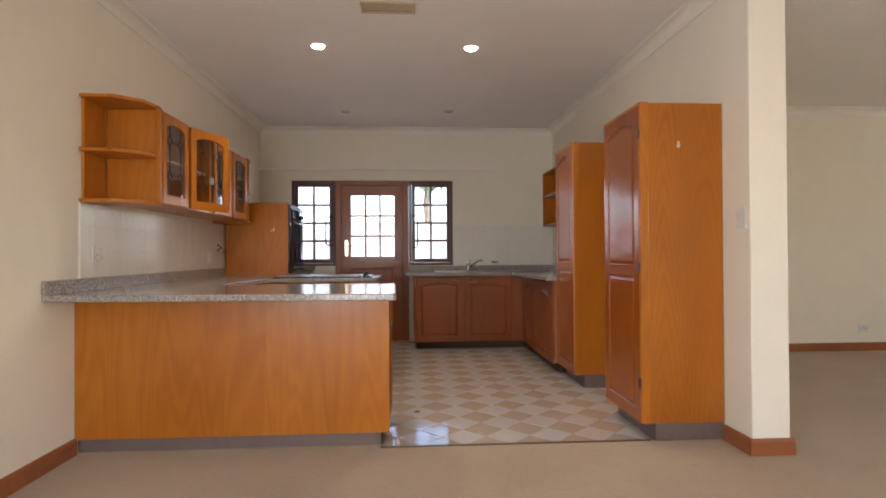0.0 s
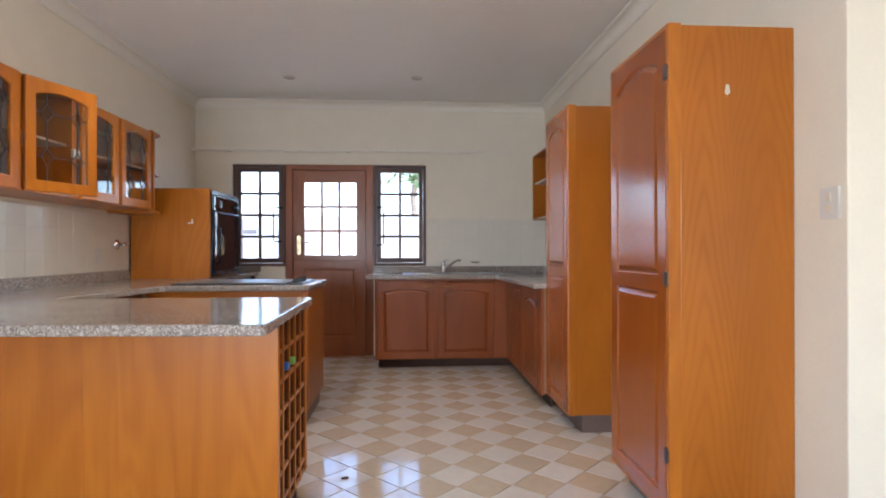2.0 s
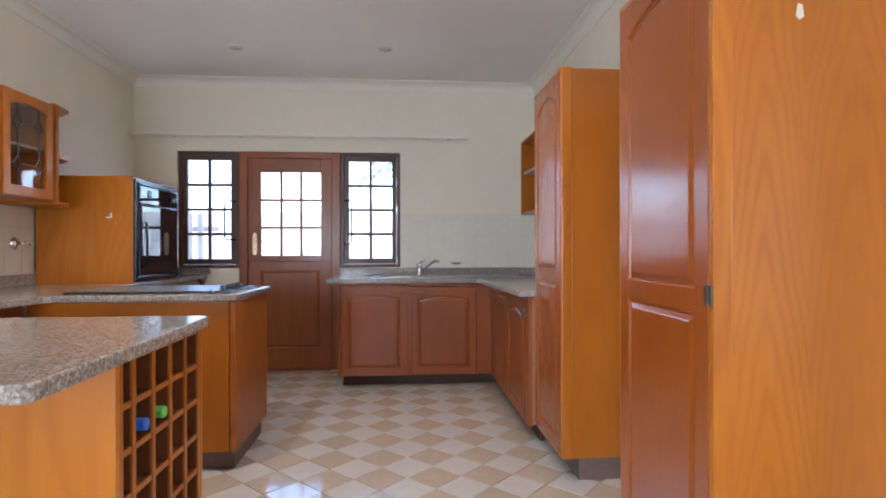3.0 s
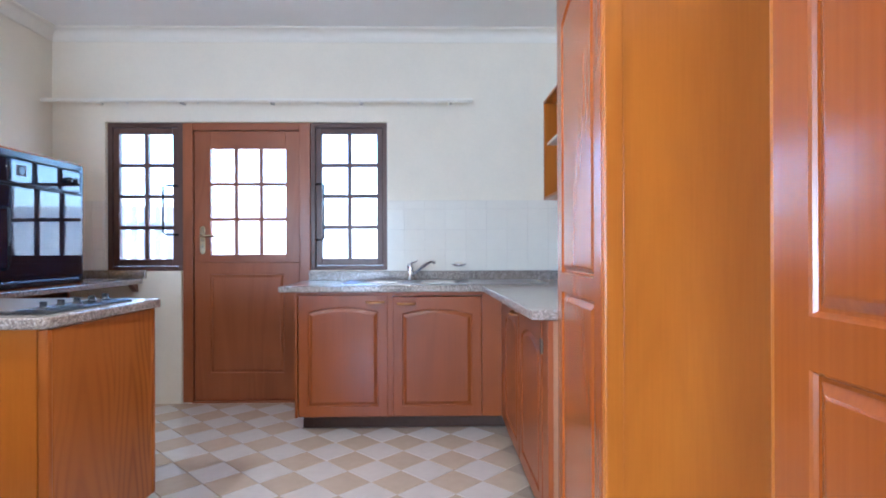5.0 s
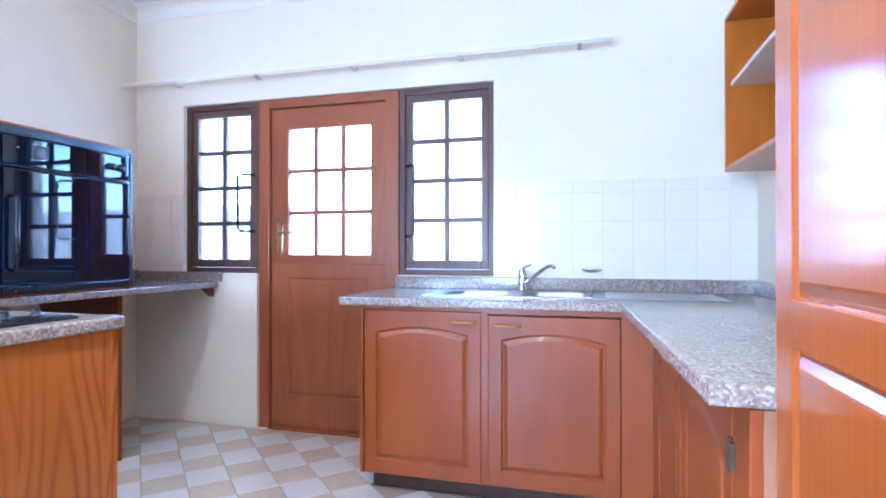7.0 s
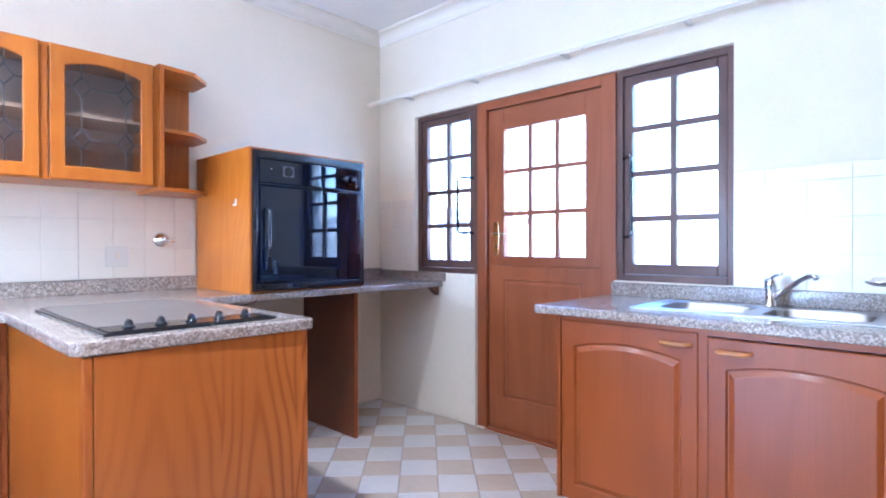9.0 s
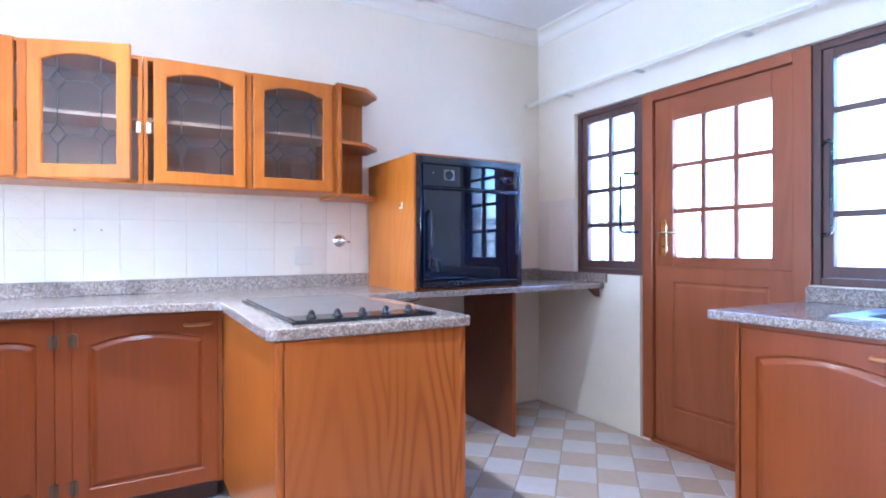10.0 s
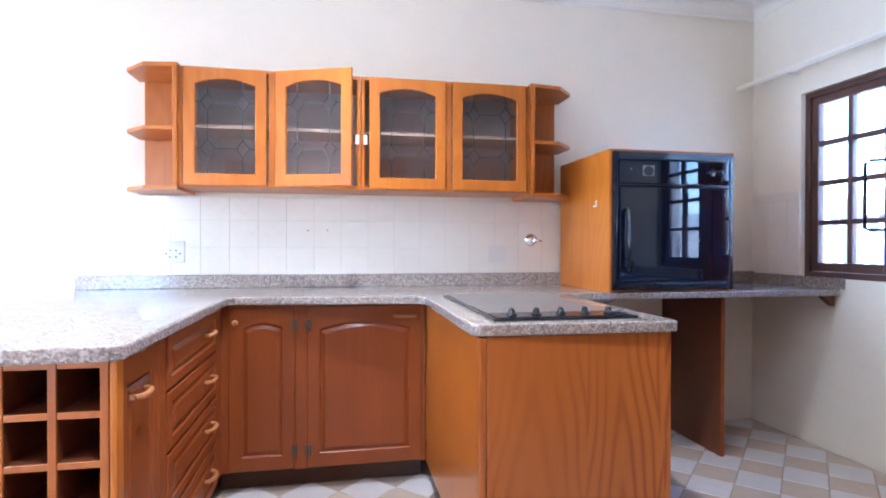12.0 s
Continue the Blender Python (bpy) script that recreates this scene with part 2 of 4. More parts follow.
def part(name, bm, material, parent, label="", smooth=False):
    """One mesh under a thing or a part; bm is in world metres."""
    bmesh.ops.translate(bm, vec=-root_of(parent).location, verts=bm.verts)
    ob = link_mesh(name, bm, material, smooth)
    ob.parent = parent
    return tagged(ob, label)


def setting(name, bm, material, label, category):
    return tagged(link_mesh(name, bm, material), label, category, kind="structure")


def box(x0, x1, y0, y1, z0, z1, bevel=0.0, bm=None, m=None):
    """A box, with rounded edges where bevel is given."""
    own = bmesh.new()
    mid = Matrix.Translation(((x0 + x1) / 2, (y0 + y1) / 2, (z0 + z1) / 2)) @ Matrix.Diagonal((x1 - x0, y1 - y0, z1 - z0, 1))
    bmesh.ops.create_cube(own, size=1.0, matrix=mid)
    if bevel:
        bmesh.ops.bevel(own, geom=own.edges[:], offset=bevel, segments=2, profile=0.6, affect="EDGES")
    return join(bm, own, m)


def join(bm, own, m=None):
    if m is not None:
        bmesh.ops.transform(own, matrix=m, verts=own.verts)
    if bm is None:
        return own
    me = bpy.data.meshes.new("joined")
    own.to_mesh(me)
    own.free()
    bm.from_mesh(me)
    bpy.data.meshes.remove(me)
    return bm


def prism(points, lo, hi, bevel=0.0, bm=None, m=None):
    """A flat outline (x, y), raised from lo to hi."""
    own = bmesh.new()
    vs = [own.verts.new((x, y, lo)) for x, y in points]
    f = own.faces.new(vs)
    up = bmesh.ops.extrude_face_region(own, geom=[f])
    bmesh.ops.translate(own, vec=(0, 0, hi - lo), verts=[e for e in up["geom"] if isinstance(e, bmesh.types.BMVert)])
    bmesh.ops.recalc_face_normals(own, faces=own.faces)
    if bevel:
        bmesh.ops.bevel(own, geom=own.edges[:], offset=bevel, segments=2, profile=0.6, affect="EDGES")
    return join(bm, own, m)


def slab_cells(xs, ys, gaps, lo, hi, bevel=0.006):
    """A slab over a grid of cells, left out where gaps says, as one solid."""
    bm = bmesh.new()
    grid = {(i, j): bm.verts.new((x, y, lo)) for i, x in enumerate(xs) for j, y in enumerate(ys)}
    faces = [bm.faces.new((grid[i, j], grid[i + 1, j], grid[i + 1, j + 1], grid[i, j + 1])) for i in range(len(xs) - 1) for j in range(len(ys) - 1) if (i, j) not in gaps]
    bmesh.ops.delete(bm, geom=[v for v in bm.verts if not v.link_faces], context="VERTS")
    up = bmesh.ops.extrude_face_region(bm, geom=faces)
    bmesh.ops.translate(bm, vec=(0, 0, hi - lo), verts=[e for e in up["geom"] if isinstance(e, bmesh.types.BMVert)])
    bmesh.ops.recalc_face_normals(bm, faces=bm.faces)
    rim = [e for e in bm.edges if len(e.link_faces) == 2 and e.link_faces[0].normal.dot(e.link_faces[1].normal) < 0.5 and abs(e.verts[0].co.z - e.verts[1].co.z) < 1e-6]
    bmesh.ops.bevel(bm, geom=rim, offset=bevel, segments=2, profile=0.6, affect="EDGES")
    return bm


def lathe(profile, at, axis="z", bm=None, steps=20):
    """A turned shape from (radius, height) pairs."""
    own = bmesh.new()
    rings = []
    for r, h in profile:
        rings.append([own.verts.new((r * math.cos(2 * math.pi * i / steps), r * math.sin(2 * math.pi * i / steps), h)) for i in range(steps)])
    for a, b in zip(rings, rings[1:]):
        for i in range(steps):
            own.faces.new((a[i], a[(i + 1) % steps], b[(i + 1) % steps], b[i]))
    own.faces.new(rings[0][::-1])
    own.faces.new(rings[-1])
    turn = {"z": Matrix(), "x": Matrix.Rotation(radians(90), 4, "Y"), "y": Matrix.Rotation(radians(90), 4, "X"), "-y": Matrix.Rotation(radians(90), 4, "X"), "-x": Matrix.Rotation(radians(-90), 4, "Y")}[axis]
    return join(bm, own, Matrix.Translation(at) @ turn)


def tube(points, radius, bm=None, steps=8):
    """A round bar along a line of points."""
    own = bmesh.new()
    pts = [Vector(p) for p in points]
    rings = []
    for i, p in enumerate(pts):
        d = (pts[min(i + 1, len(pts) - 1)] - pts[max(i - 1, 0)]).normalized()
        side = d.cross(Vector((0.31, 0.17, 0.93))).normalized()
        up = d.cross(side)
        rings.append([own.verts.new(p + radius * (side * math.cos(2 * math.pi * k / steps) + up * math.sin(2 * math.pi * k / steps))) for k in range(steps)])
    for a, b in zip(rings, rings[1:]):
        for k in range(steps):
            own.faces.new((a[k], a[(k + 1) % steps], b[(k + 1) % steps], b[k]))
    own.faces.new(rings[0][::-1])
    own.faces.new(rings[-1])
    return join(bm, own)


def facing(origin, way):
    """A frame for fronts: u across as one looks at it, v up, w out of the face. way: the side that the front looks to."""
    u = {"-y": (1, 0, 0), "+y": (-1, 0, 0), "+x": (0, 1, 0), "-x": (0, -1, 0)}[way]
    u = Vector(u)
    v = Vector((0, 0, 1))
    w = u.cross(v)
    m = Matrix((u, v, w)).transposed().to_4x4()
    return Matrix.Translation(origin) @ m


def arch_loop(u0, u1, v0, v1, rise, inset):
    """The outline of a panel with a bowed head."""
    a, b, lo = u0 + inset, u1 - inset, v0 + inset
    spring = v1 - rise - inset
    pts = [(a, lo), (b, lo)]
    for i in range(13):
        s = 1 - 2 * i / 12
        x = (a + b) / 2 + s * (b - a) / 2
        pts.append((x, spring + rise * (1 - s * s)))
    return pts


def ring_faces(bm, one, two):
    for i in range(len(one)):
        j = (i + 1) % len(one)
        bm.faces.new((one[i], one[j], two[j], two[i]))


def panel_front(w, zones, thick, m, stile=0.06):
    """A joinery front with raised panels. zones: (v0, v1, panel bottom, panel top, rise)."""
    bm = bmesh.new()
    for v0, v1, p0, p1, rise in zones:
        loops = []
        inner = arch_loop(stile, w - stile, p0, p1, rise, 0)
        outer = [(0.004, v0), (w - 0.004, v0)] + [(x, v1) for x, _ in inner[2:]]
        outer[2], outer[-1] = (w - 0.004, v1), (0.004, v1)
        loops.append([(x, y, 0) for x, y in outer])
        for inset, depth in ((0, 0), (0.003, -0.003), (0.006, -0.008), (0.011, -0.008), (0.025, -0.001), (0.029, 0.0)):
            loops.append([(x, y, depth) for x, y in arch_loop(stile, w - stile, p0, p1, rise, inset)])
        vs = [[bm.verts.new(p) for p in loop] for loop in loops]
        for a, b in zip(vs, vs[1:]):
            ring_faces(bm, a, b)
        bm.faces.new(vs[-1])
    lo, hi = zones[0][0], zones[-1][1]
    front = [(0.004, lo), (w - 0.004, lo), (w - 0.004, hi), (0.004, hi)]
    rim = [(0, lo - 0.004), (w, lo - 0.004), (w, hi + 0.004), (0, hi + 0.004)]
    a = [bm.verts.new((x, y, 0)) for x, y in front]
    b = [bm.verts.new((x, y, -0.004)) for x, y in rim]
    c = [bm.verts.new((x, y, -thick)) for x, y in rim]
    ring_faces(bm, a, b)
    ring_faces(bm, b, c)
    bm.faces.new(c)
    bmesh.ops.remove_doubles(bm, verts=bm.verts, dist=0.0004)
    bmesh.ops.transform(bm, matrix=m, verts=bm.verts)
    return bm


def glazed_frame(w, h, thick, m, stile=0.055, foot=0.06, head=0.055, rise=0.03):
    """A door frame with one bow-headed opening right through."""
    bm = bmesh.new()
    inner = arch_loop(stile, w - stile, foot, h - head, rise, 0)
    outer = [(0, 0), (w, 0)] + [(x, h) for x, _ in inner[2:]]
    outer[2], outer[-1] = (w, h), (0, h)
    rows = []
    for loop, d in ((outer, -thick), (outer, -0.003), ([(min(max(x, 0.003), w - 0.003), min(max(y, 0.003), h - 0.003)) for x, y in outer], 0),
                    (arch_loop(stile, w - stile, foot, h - head, rise, -0.004), 0), (inner, -0.004), (inner, -thick)):
        rows.append([bm.verts.new((x, y, d)) for x, y in loop])
    for a, b in zip(rows, rows[1:]):
        ring_faces(bm, a, b)
    ring_faces(bm, rows[-1], rows[0])
    bmesh.ops.transform(bm, matrix=m, verts=bm.verts)
    return bm


def bar_handle(at, way, length=0.10, parent=None, material=None, upright=False):
    """A stubby wooden pull on two feet."""
    m = facing(at, way)
    bm = bmesh.new()
    h = length / 2
    tube([(-h, 0, 0.0), (-h * 0.93, 0, 0.014), (-h * 0.72, 0, 0.024), (-h * 0.3, 0, 0.029), (h * 0.3, 0, 0.029), (h * 0.72, 0, 0.024), (h * 0.93, 0, 0.014), (h, 0, 0.0)], 0.0085, bm, 10)
    if upright:
        m = m @ Matrix.Rotation(radians(90), 4, "Z")
    bmesh.ops.transform(bm, matrix=m, verts=bm.verts)
    return part("handle", bm, material or HANDLE_WOOD, parent, "pale wooden pull handle")


def hinge(at, parent):
    x, y, z = at
    bm = tube([(x, y, z - 0.03), (x, y, z + 0.03)], 0.006)
    box(x - 0.004, x + 0.004, y - 0.016, y + 0.016, z - 0.025, z + 0.025, 0.001, bm)
    return part("hinge", bm, HINGE, parent, "small bronzed hinge")


# ---- the large structure ----
XL, XR, YB, CZ, EDGE = -1.81, 1.948, 7.12, 2.74, 3.29
PIER_Y, PIER_X, FAR_Y, REAR = 3.012, 2.165, 5.95, -2.2
WX0, DX0, DX1, WX1 = -1.430, -0.876, 0.064, 0.634
SILL, HEAD = 0.973, 2.068

setting("floor_carpet", prism([(XL, REAR), (7.2, REAR), (7.2, FAR_Y), (PIER_X, FAR_Y), (PIER_X, PIER_Y), (XR, PIER_Y), (XR, EDGE), (-0.10, EDGE), (-0.10, 3.345), (XL, 3.345)], -0.1, 0.004), CARPET,
        "worn beige cut-pile carpet of the living space", "carpet")
kitchen_floor = setting("floor_kitchen", box(XL, XR, EDGE, YB + 0.2, -0.1, -0.005), FLOOR_GROUT, "brown grout bed under the chequered kitchen tiles", "floor")
setting("threshold_trim", box(-0.10, 1.50, EDGE - 0.012, EDGE + 0.010, -0.004, 0.009, 0.003), HINGE, "thin dark metal strip between carpet and tiles", "threshold")

bm = bmesh.new()
box(XL - 0.2, XL, REAR, -1.9, -0.1, CZ, 0, bm)
box(XL - 0.2, XL, -0.4, YB + 0.22, -0.1, CZ, 0, bm)
box(XL - 0.2, XL, -1.9, -0.4, -0.1, 0.9, 0, bm)
box(XL - 0.2, XL, -1.9, -0.4, 2.1, CZ, 0, bm)
setting("wall_left", bm, PLASTER, "plain cream painted wall behind the cabinets", "wall")
bm = bmesh.new()
box(XL, WX0, YB, YB + 0.22, 0, CZ, 0, bm)
box(WX1, PIER_X, YB, YB + 0.22, 0, CZ, 0, bm)
box(WX0, WX1, YB, YB + 0.22, HEAD, CZ, 0, bm)
box(WX0, DX0, YB, YB + 0.22, 0, SILL, 0, bm)
box(DX1, WX1, YB, YB + 0.22, 0, SILL, 0, bm)
setting("wall_footing", box(XL, XR, YB + 0.003, YB + 0.2, -0.0047, -0.0006), PLASTER, "cream plaster footing under the back wall", "wall")
wall_back = setting("wall_back", bm, PLASTER, "cream painted wall with garden door and two windows", "wall")
setting("wall_partition", box(XR, PIER_X, PIER_Y, YB, -0.1, CZ, 0.006), PLASTER, "cream partition wall ending in a pier", "wall")
setting("wall_far_room", box(PIER_X, 7.2, FAR_Y, FAR_Y + 0.2, 0, CZ), PLASTER, "cream wall of the neighbouring room", "wall")
bm = bmesh.new()
box(7.2, 7.4, REAR, -1.9, 0, CZ, 0, bm)
box(7.2, 7.4, 0.9, 6.25, 0, CZ, 0, bm)
box(7.2, 7.4, -1.9, 0.9, 0, 0.4, 0, bm)
box(7.2, 7.4, -1.9, 0.9, 2.2, CZ, 0, bm)
setting("wall_east", bm, PLASTER, "cream wall with a wide window", "wall")
bm = bmesh.new()
box(XL - 0.2, -1.75, REAR - 0.2, REAR, 0, CZ, 0, bm)
box(-0.35, 7.4, REAR - 0.2, REAR, 0, CZ, 0, bm)
box(-1.75, -0.35, REAR - 0.2, REAR, 2.15, CZ, 0, bm)
setting("wall_rear", bm, PLASTER, "cream wall with a wide glazed opening", "wall")
setting("ceiling", box(XL - 0.2, 7.4, REAR - 0.2, YB + 0.22, CZ, CZ + 0.12), CEILING, "smooth white painted ceiling", "ceiling")


def run_profile(profile, a, b, inward):
    """A moulding with an (out, up) profile from a to b along a wall."""
    bm = bmesh.new()
    a, b, n = Vector(a), Vector(b), Vector(inward)
    rows = [[bm.verts.new(p + n * o + Vector((0, 0, h))) for o, h in profile] for p in (a, b)]
    for i in range(len(profile)):
        j = (i + 1) % len(profile)
        bm.faces.new((rows[0][i], rows[0][j], rows[1][j], rows[1][i]))
    bm.faces.new(rows[0][::-1])
    bm.faces.new(rows[1])
    return bm


COVE = [(0, 0), (0, -0.085), (0.008, -0.085), (0.010, -0.076)] + [(0.012 + 0.058 * (1 - math.cos(radians(a))), -0.074 + 0.060 * math.sin(radians(a))) for a in (0, 15, 30, 45, 60, 75, 90)] + [(0.082, -0.010), (0.085, 0)]
SKIRTING = [(0, 0), (0.018, 0), (0.018, 0.075), (0.014, 0.086), (0.006, 0.094), (0, 0.095)]
for a, b, n in (((XL, REAR, CZ), (XL, YB, CZ), (1, 0, 0)), ((XL, YB, CZ), (XR, YB, CZ), (0, -1, 0)), ((XR, PIER_Y, CZ), (XR, YB, CZ), (-1, 0, 0)), ((PIER_X, FAR_Y, CZ), (7.2, FAR_Y, CZ), (0, -1, 0)), ((PIER_X, PIER_Y, CZ), (PIER_X, FAR_Y, CZ), (1, 0, 0)), ((7.2, REAR, CZ), (7.2, FAR_Y, CZ), (-1, 0, 0)), ((XL, REAR, CZ), (7.2, REAR, CZ), (0, 1, 0))):
    setting("trim_cornice", run_profile(COVE, a, b, n), CORNICE, "cream plaster cove cornice", "cornice")
for a, b, n in (((XL, REAR, 0), (XL, 3.304, 0), (1, 0, 0)), ((XR - 0.018, PIER_Y, 0), (PIER_X + 0.018, PIER_Y, 0), (0, -1, 0)), ((XR, PIER_Y, 0), (XR, 3.262, 0), (-1, 0, 0)), ((PIER_X, PIER_Y, 0), (PIER_X, FAR_Y, 0), (1, 0, 0)), ((PIER_X, FAR_Y, 0), (7.2, FAR_Y, 0), (0, -1, 0)), ((7.2, REAR, 0), (7.2, FAR_Y, 0), (-1, 0, 0))):
    setting("baseboard", run_profile(SKIRTING, a, b, n), SKIRT, "brown varnished timber skirting board", "skirting")

# ---- outside ----
setting("ground", box(-60, 60, 7.34, 120, -0.3, -0.12), PAVING, "pale concrete yard paving in full sun", "paving")
setting("yard_wall", box(-14, 14, 10.8, 11.0, -0.12, 1.75, 0.01), YARDWALL, "whitewashed garden wall in bright sun", "wall")


def picket_fence(x0, x1, y):
    f = thing("picket_fence", ((x0 + x1) / 2, y, -0.12), "grey weathered slatted fence outside the window", "fence")
    for z in (0.35, 1.38):
        part("rail", box(x0, x1, y + 0.02, y + 0.05, z, z + 0.07, 0.004), FENCE, f)
    n = int((x1 - x0) / 0.13)
    for i in range(n):
        x = x0 + i * 0.13
        part("slat", prism([(x, -0.12), (x + 0.07, -0.12), (x + 0.07, 1.60), (x + 0.035, 1.64), (x, 1.60)], 0, 0.018, 0, None, Matrix.Translation((0, y, 0)) @ Matrix.Rotation(radians(90), 4, "X")), FENCE, f)


picket_fence(-4.6, -1.75, 9.2)


def tree(at, height, spread):
    t = thing("garden_tree", at, "leafy green garden tree beyond the wall", "tree")
    x, y, z = at
    part("trunk", tube([(x, y, z), (x + 0.1, y, z + height * 0.3), (x, y + 0.1, z + height * 0.6), (x + 0.15, y, z + height * 0.85)], 0.11), BARK, t)
    bm = bmesh.new()
    for _ in range(170):
        d = Vector((random.gauss(0, 1), random.gauss(0, 1), random.gauss(0, 0.7)))
        p = Vector((x, y, z + height * 0.75)) + d * spread * 0.42
        a, b = Vector([random.uniform(-1, 1) for _ in range(3)]).normalized() * 0.16, Vector([random.uniform(-1, 1) for _ in range(3)]).normalized() * 0.07
        bm.faces.new([bm.verts.new(p + q) for q in (-a, b, a, -b)])
    part("crown", bm, LEAF, t)


tree((0.6, 17.0, -0.12), 4.7, 0.8)

# ---- garden door and windows ----


def window(name, x0, x1, label):
    w = thing(name, ((x0 + x1) / 2, YB + 0.06, SILL), label, "window", kind="structure")
    y0, y1 = YB + 0.030, YB + 0.10
    fw = 0.034
    fr = bmesh.new()
    box(x0, x0 + fw, y0, y1, SILL, HEAD, 0.004, fr)
    box(x1 - fw, x1, y0, y1, SILL, HEAD, 0.004, fr)
    box(x0 + fw, x1 - fw, y0, y1, SILL, SILL + fw, 0.004, fr)
    box(x0 + fw, x1 - fw, y0, y1, HEAD - fw, HEAD, 0.004, fr)
    part("window_frame", fr, FRAMEWOOD, w)
    a, b, lo, hi, s = x0 + fw + 0.002, x1 - fw - 0.002, SILL + fw + 0.002, HEAD - fw - 0.002, 0.044
    sash = bmesh.new()
    ys, ye = y0 + 0.012, y1 - 0.012
    box(a, a + s, ys, ye, lo, hi, 0.005, sash)
    box(b - s, b, ys, ye, lo, hi, 0.005, sash)
    box(a + s, b - s, ys, ye, lo, lo + s + 0.008, 0.005, sash)
    box(a + s, b - s, ys, ye, hi - s, hi, 0.005, sash)
    part("sash", sash, FRAMEWOOD, w)
    ga, gb, gl, gh = a + s, b - s, lo + s + 0.008, hi - s
    mid = (ga + gb) / 2
    part("glazing_bar", box(mid - 0.015, mid + 0.015, ys + 0.004, ye - 0.004, gl, gh, 0.004), FRAMEWOOD, w)
    for i in (1, 2, 3):
        z = gl + (gh - gl) * i / 4
        part("glazing_bar", box(ga, gb, ys + 0.007, ye - 0.007, z - 0.015, z + 0.015, 0.004), FRAMEWOOD, w)
    for i in range(4):
        for j in range(2):
            p = part("pane", box((ga, mid)[j], (mid, gb)[j], y0 + 0.033, y0 + 0.037, gl + (gh - gl) * i / 4, gl + (gh - gl) * (i + 1) / 4), GLASS, w)
            p.visible_shadow = False
    return w


def bow_handle(w, x, out, z0, z1):
    y = YB + 0.04
    s = out * 0.075
    pts = [(x, y, z1), (x + s * 0.8, y - 0.07, z1), (x + s, y - 0.08, z1 - 0.012), (x + s, y - 0.08, z0 + 0.012), (x + s * 0.8, y - 0.07, z0), (x, y, z0)]
    part("stay_handle", tube(pts, 0.0085), BLACK, w, "thin dark wire bow handle")


window_left = window("window_1", WX0, DX0 - 0.002, "dark-stained timber casement window with eight small panes")
window_right = window("window_2", DX1 + 0.002, WX1, "dark-stained timber casement window with eight small panes")
bow_handle(window_left, -0.914, -1, 1.24, 1.60)
bow_handle(window_right, 0.10, 1, 1.20, 1.61)


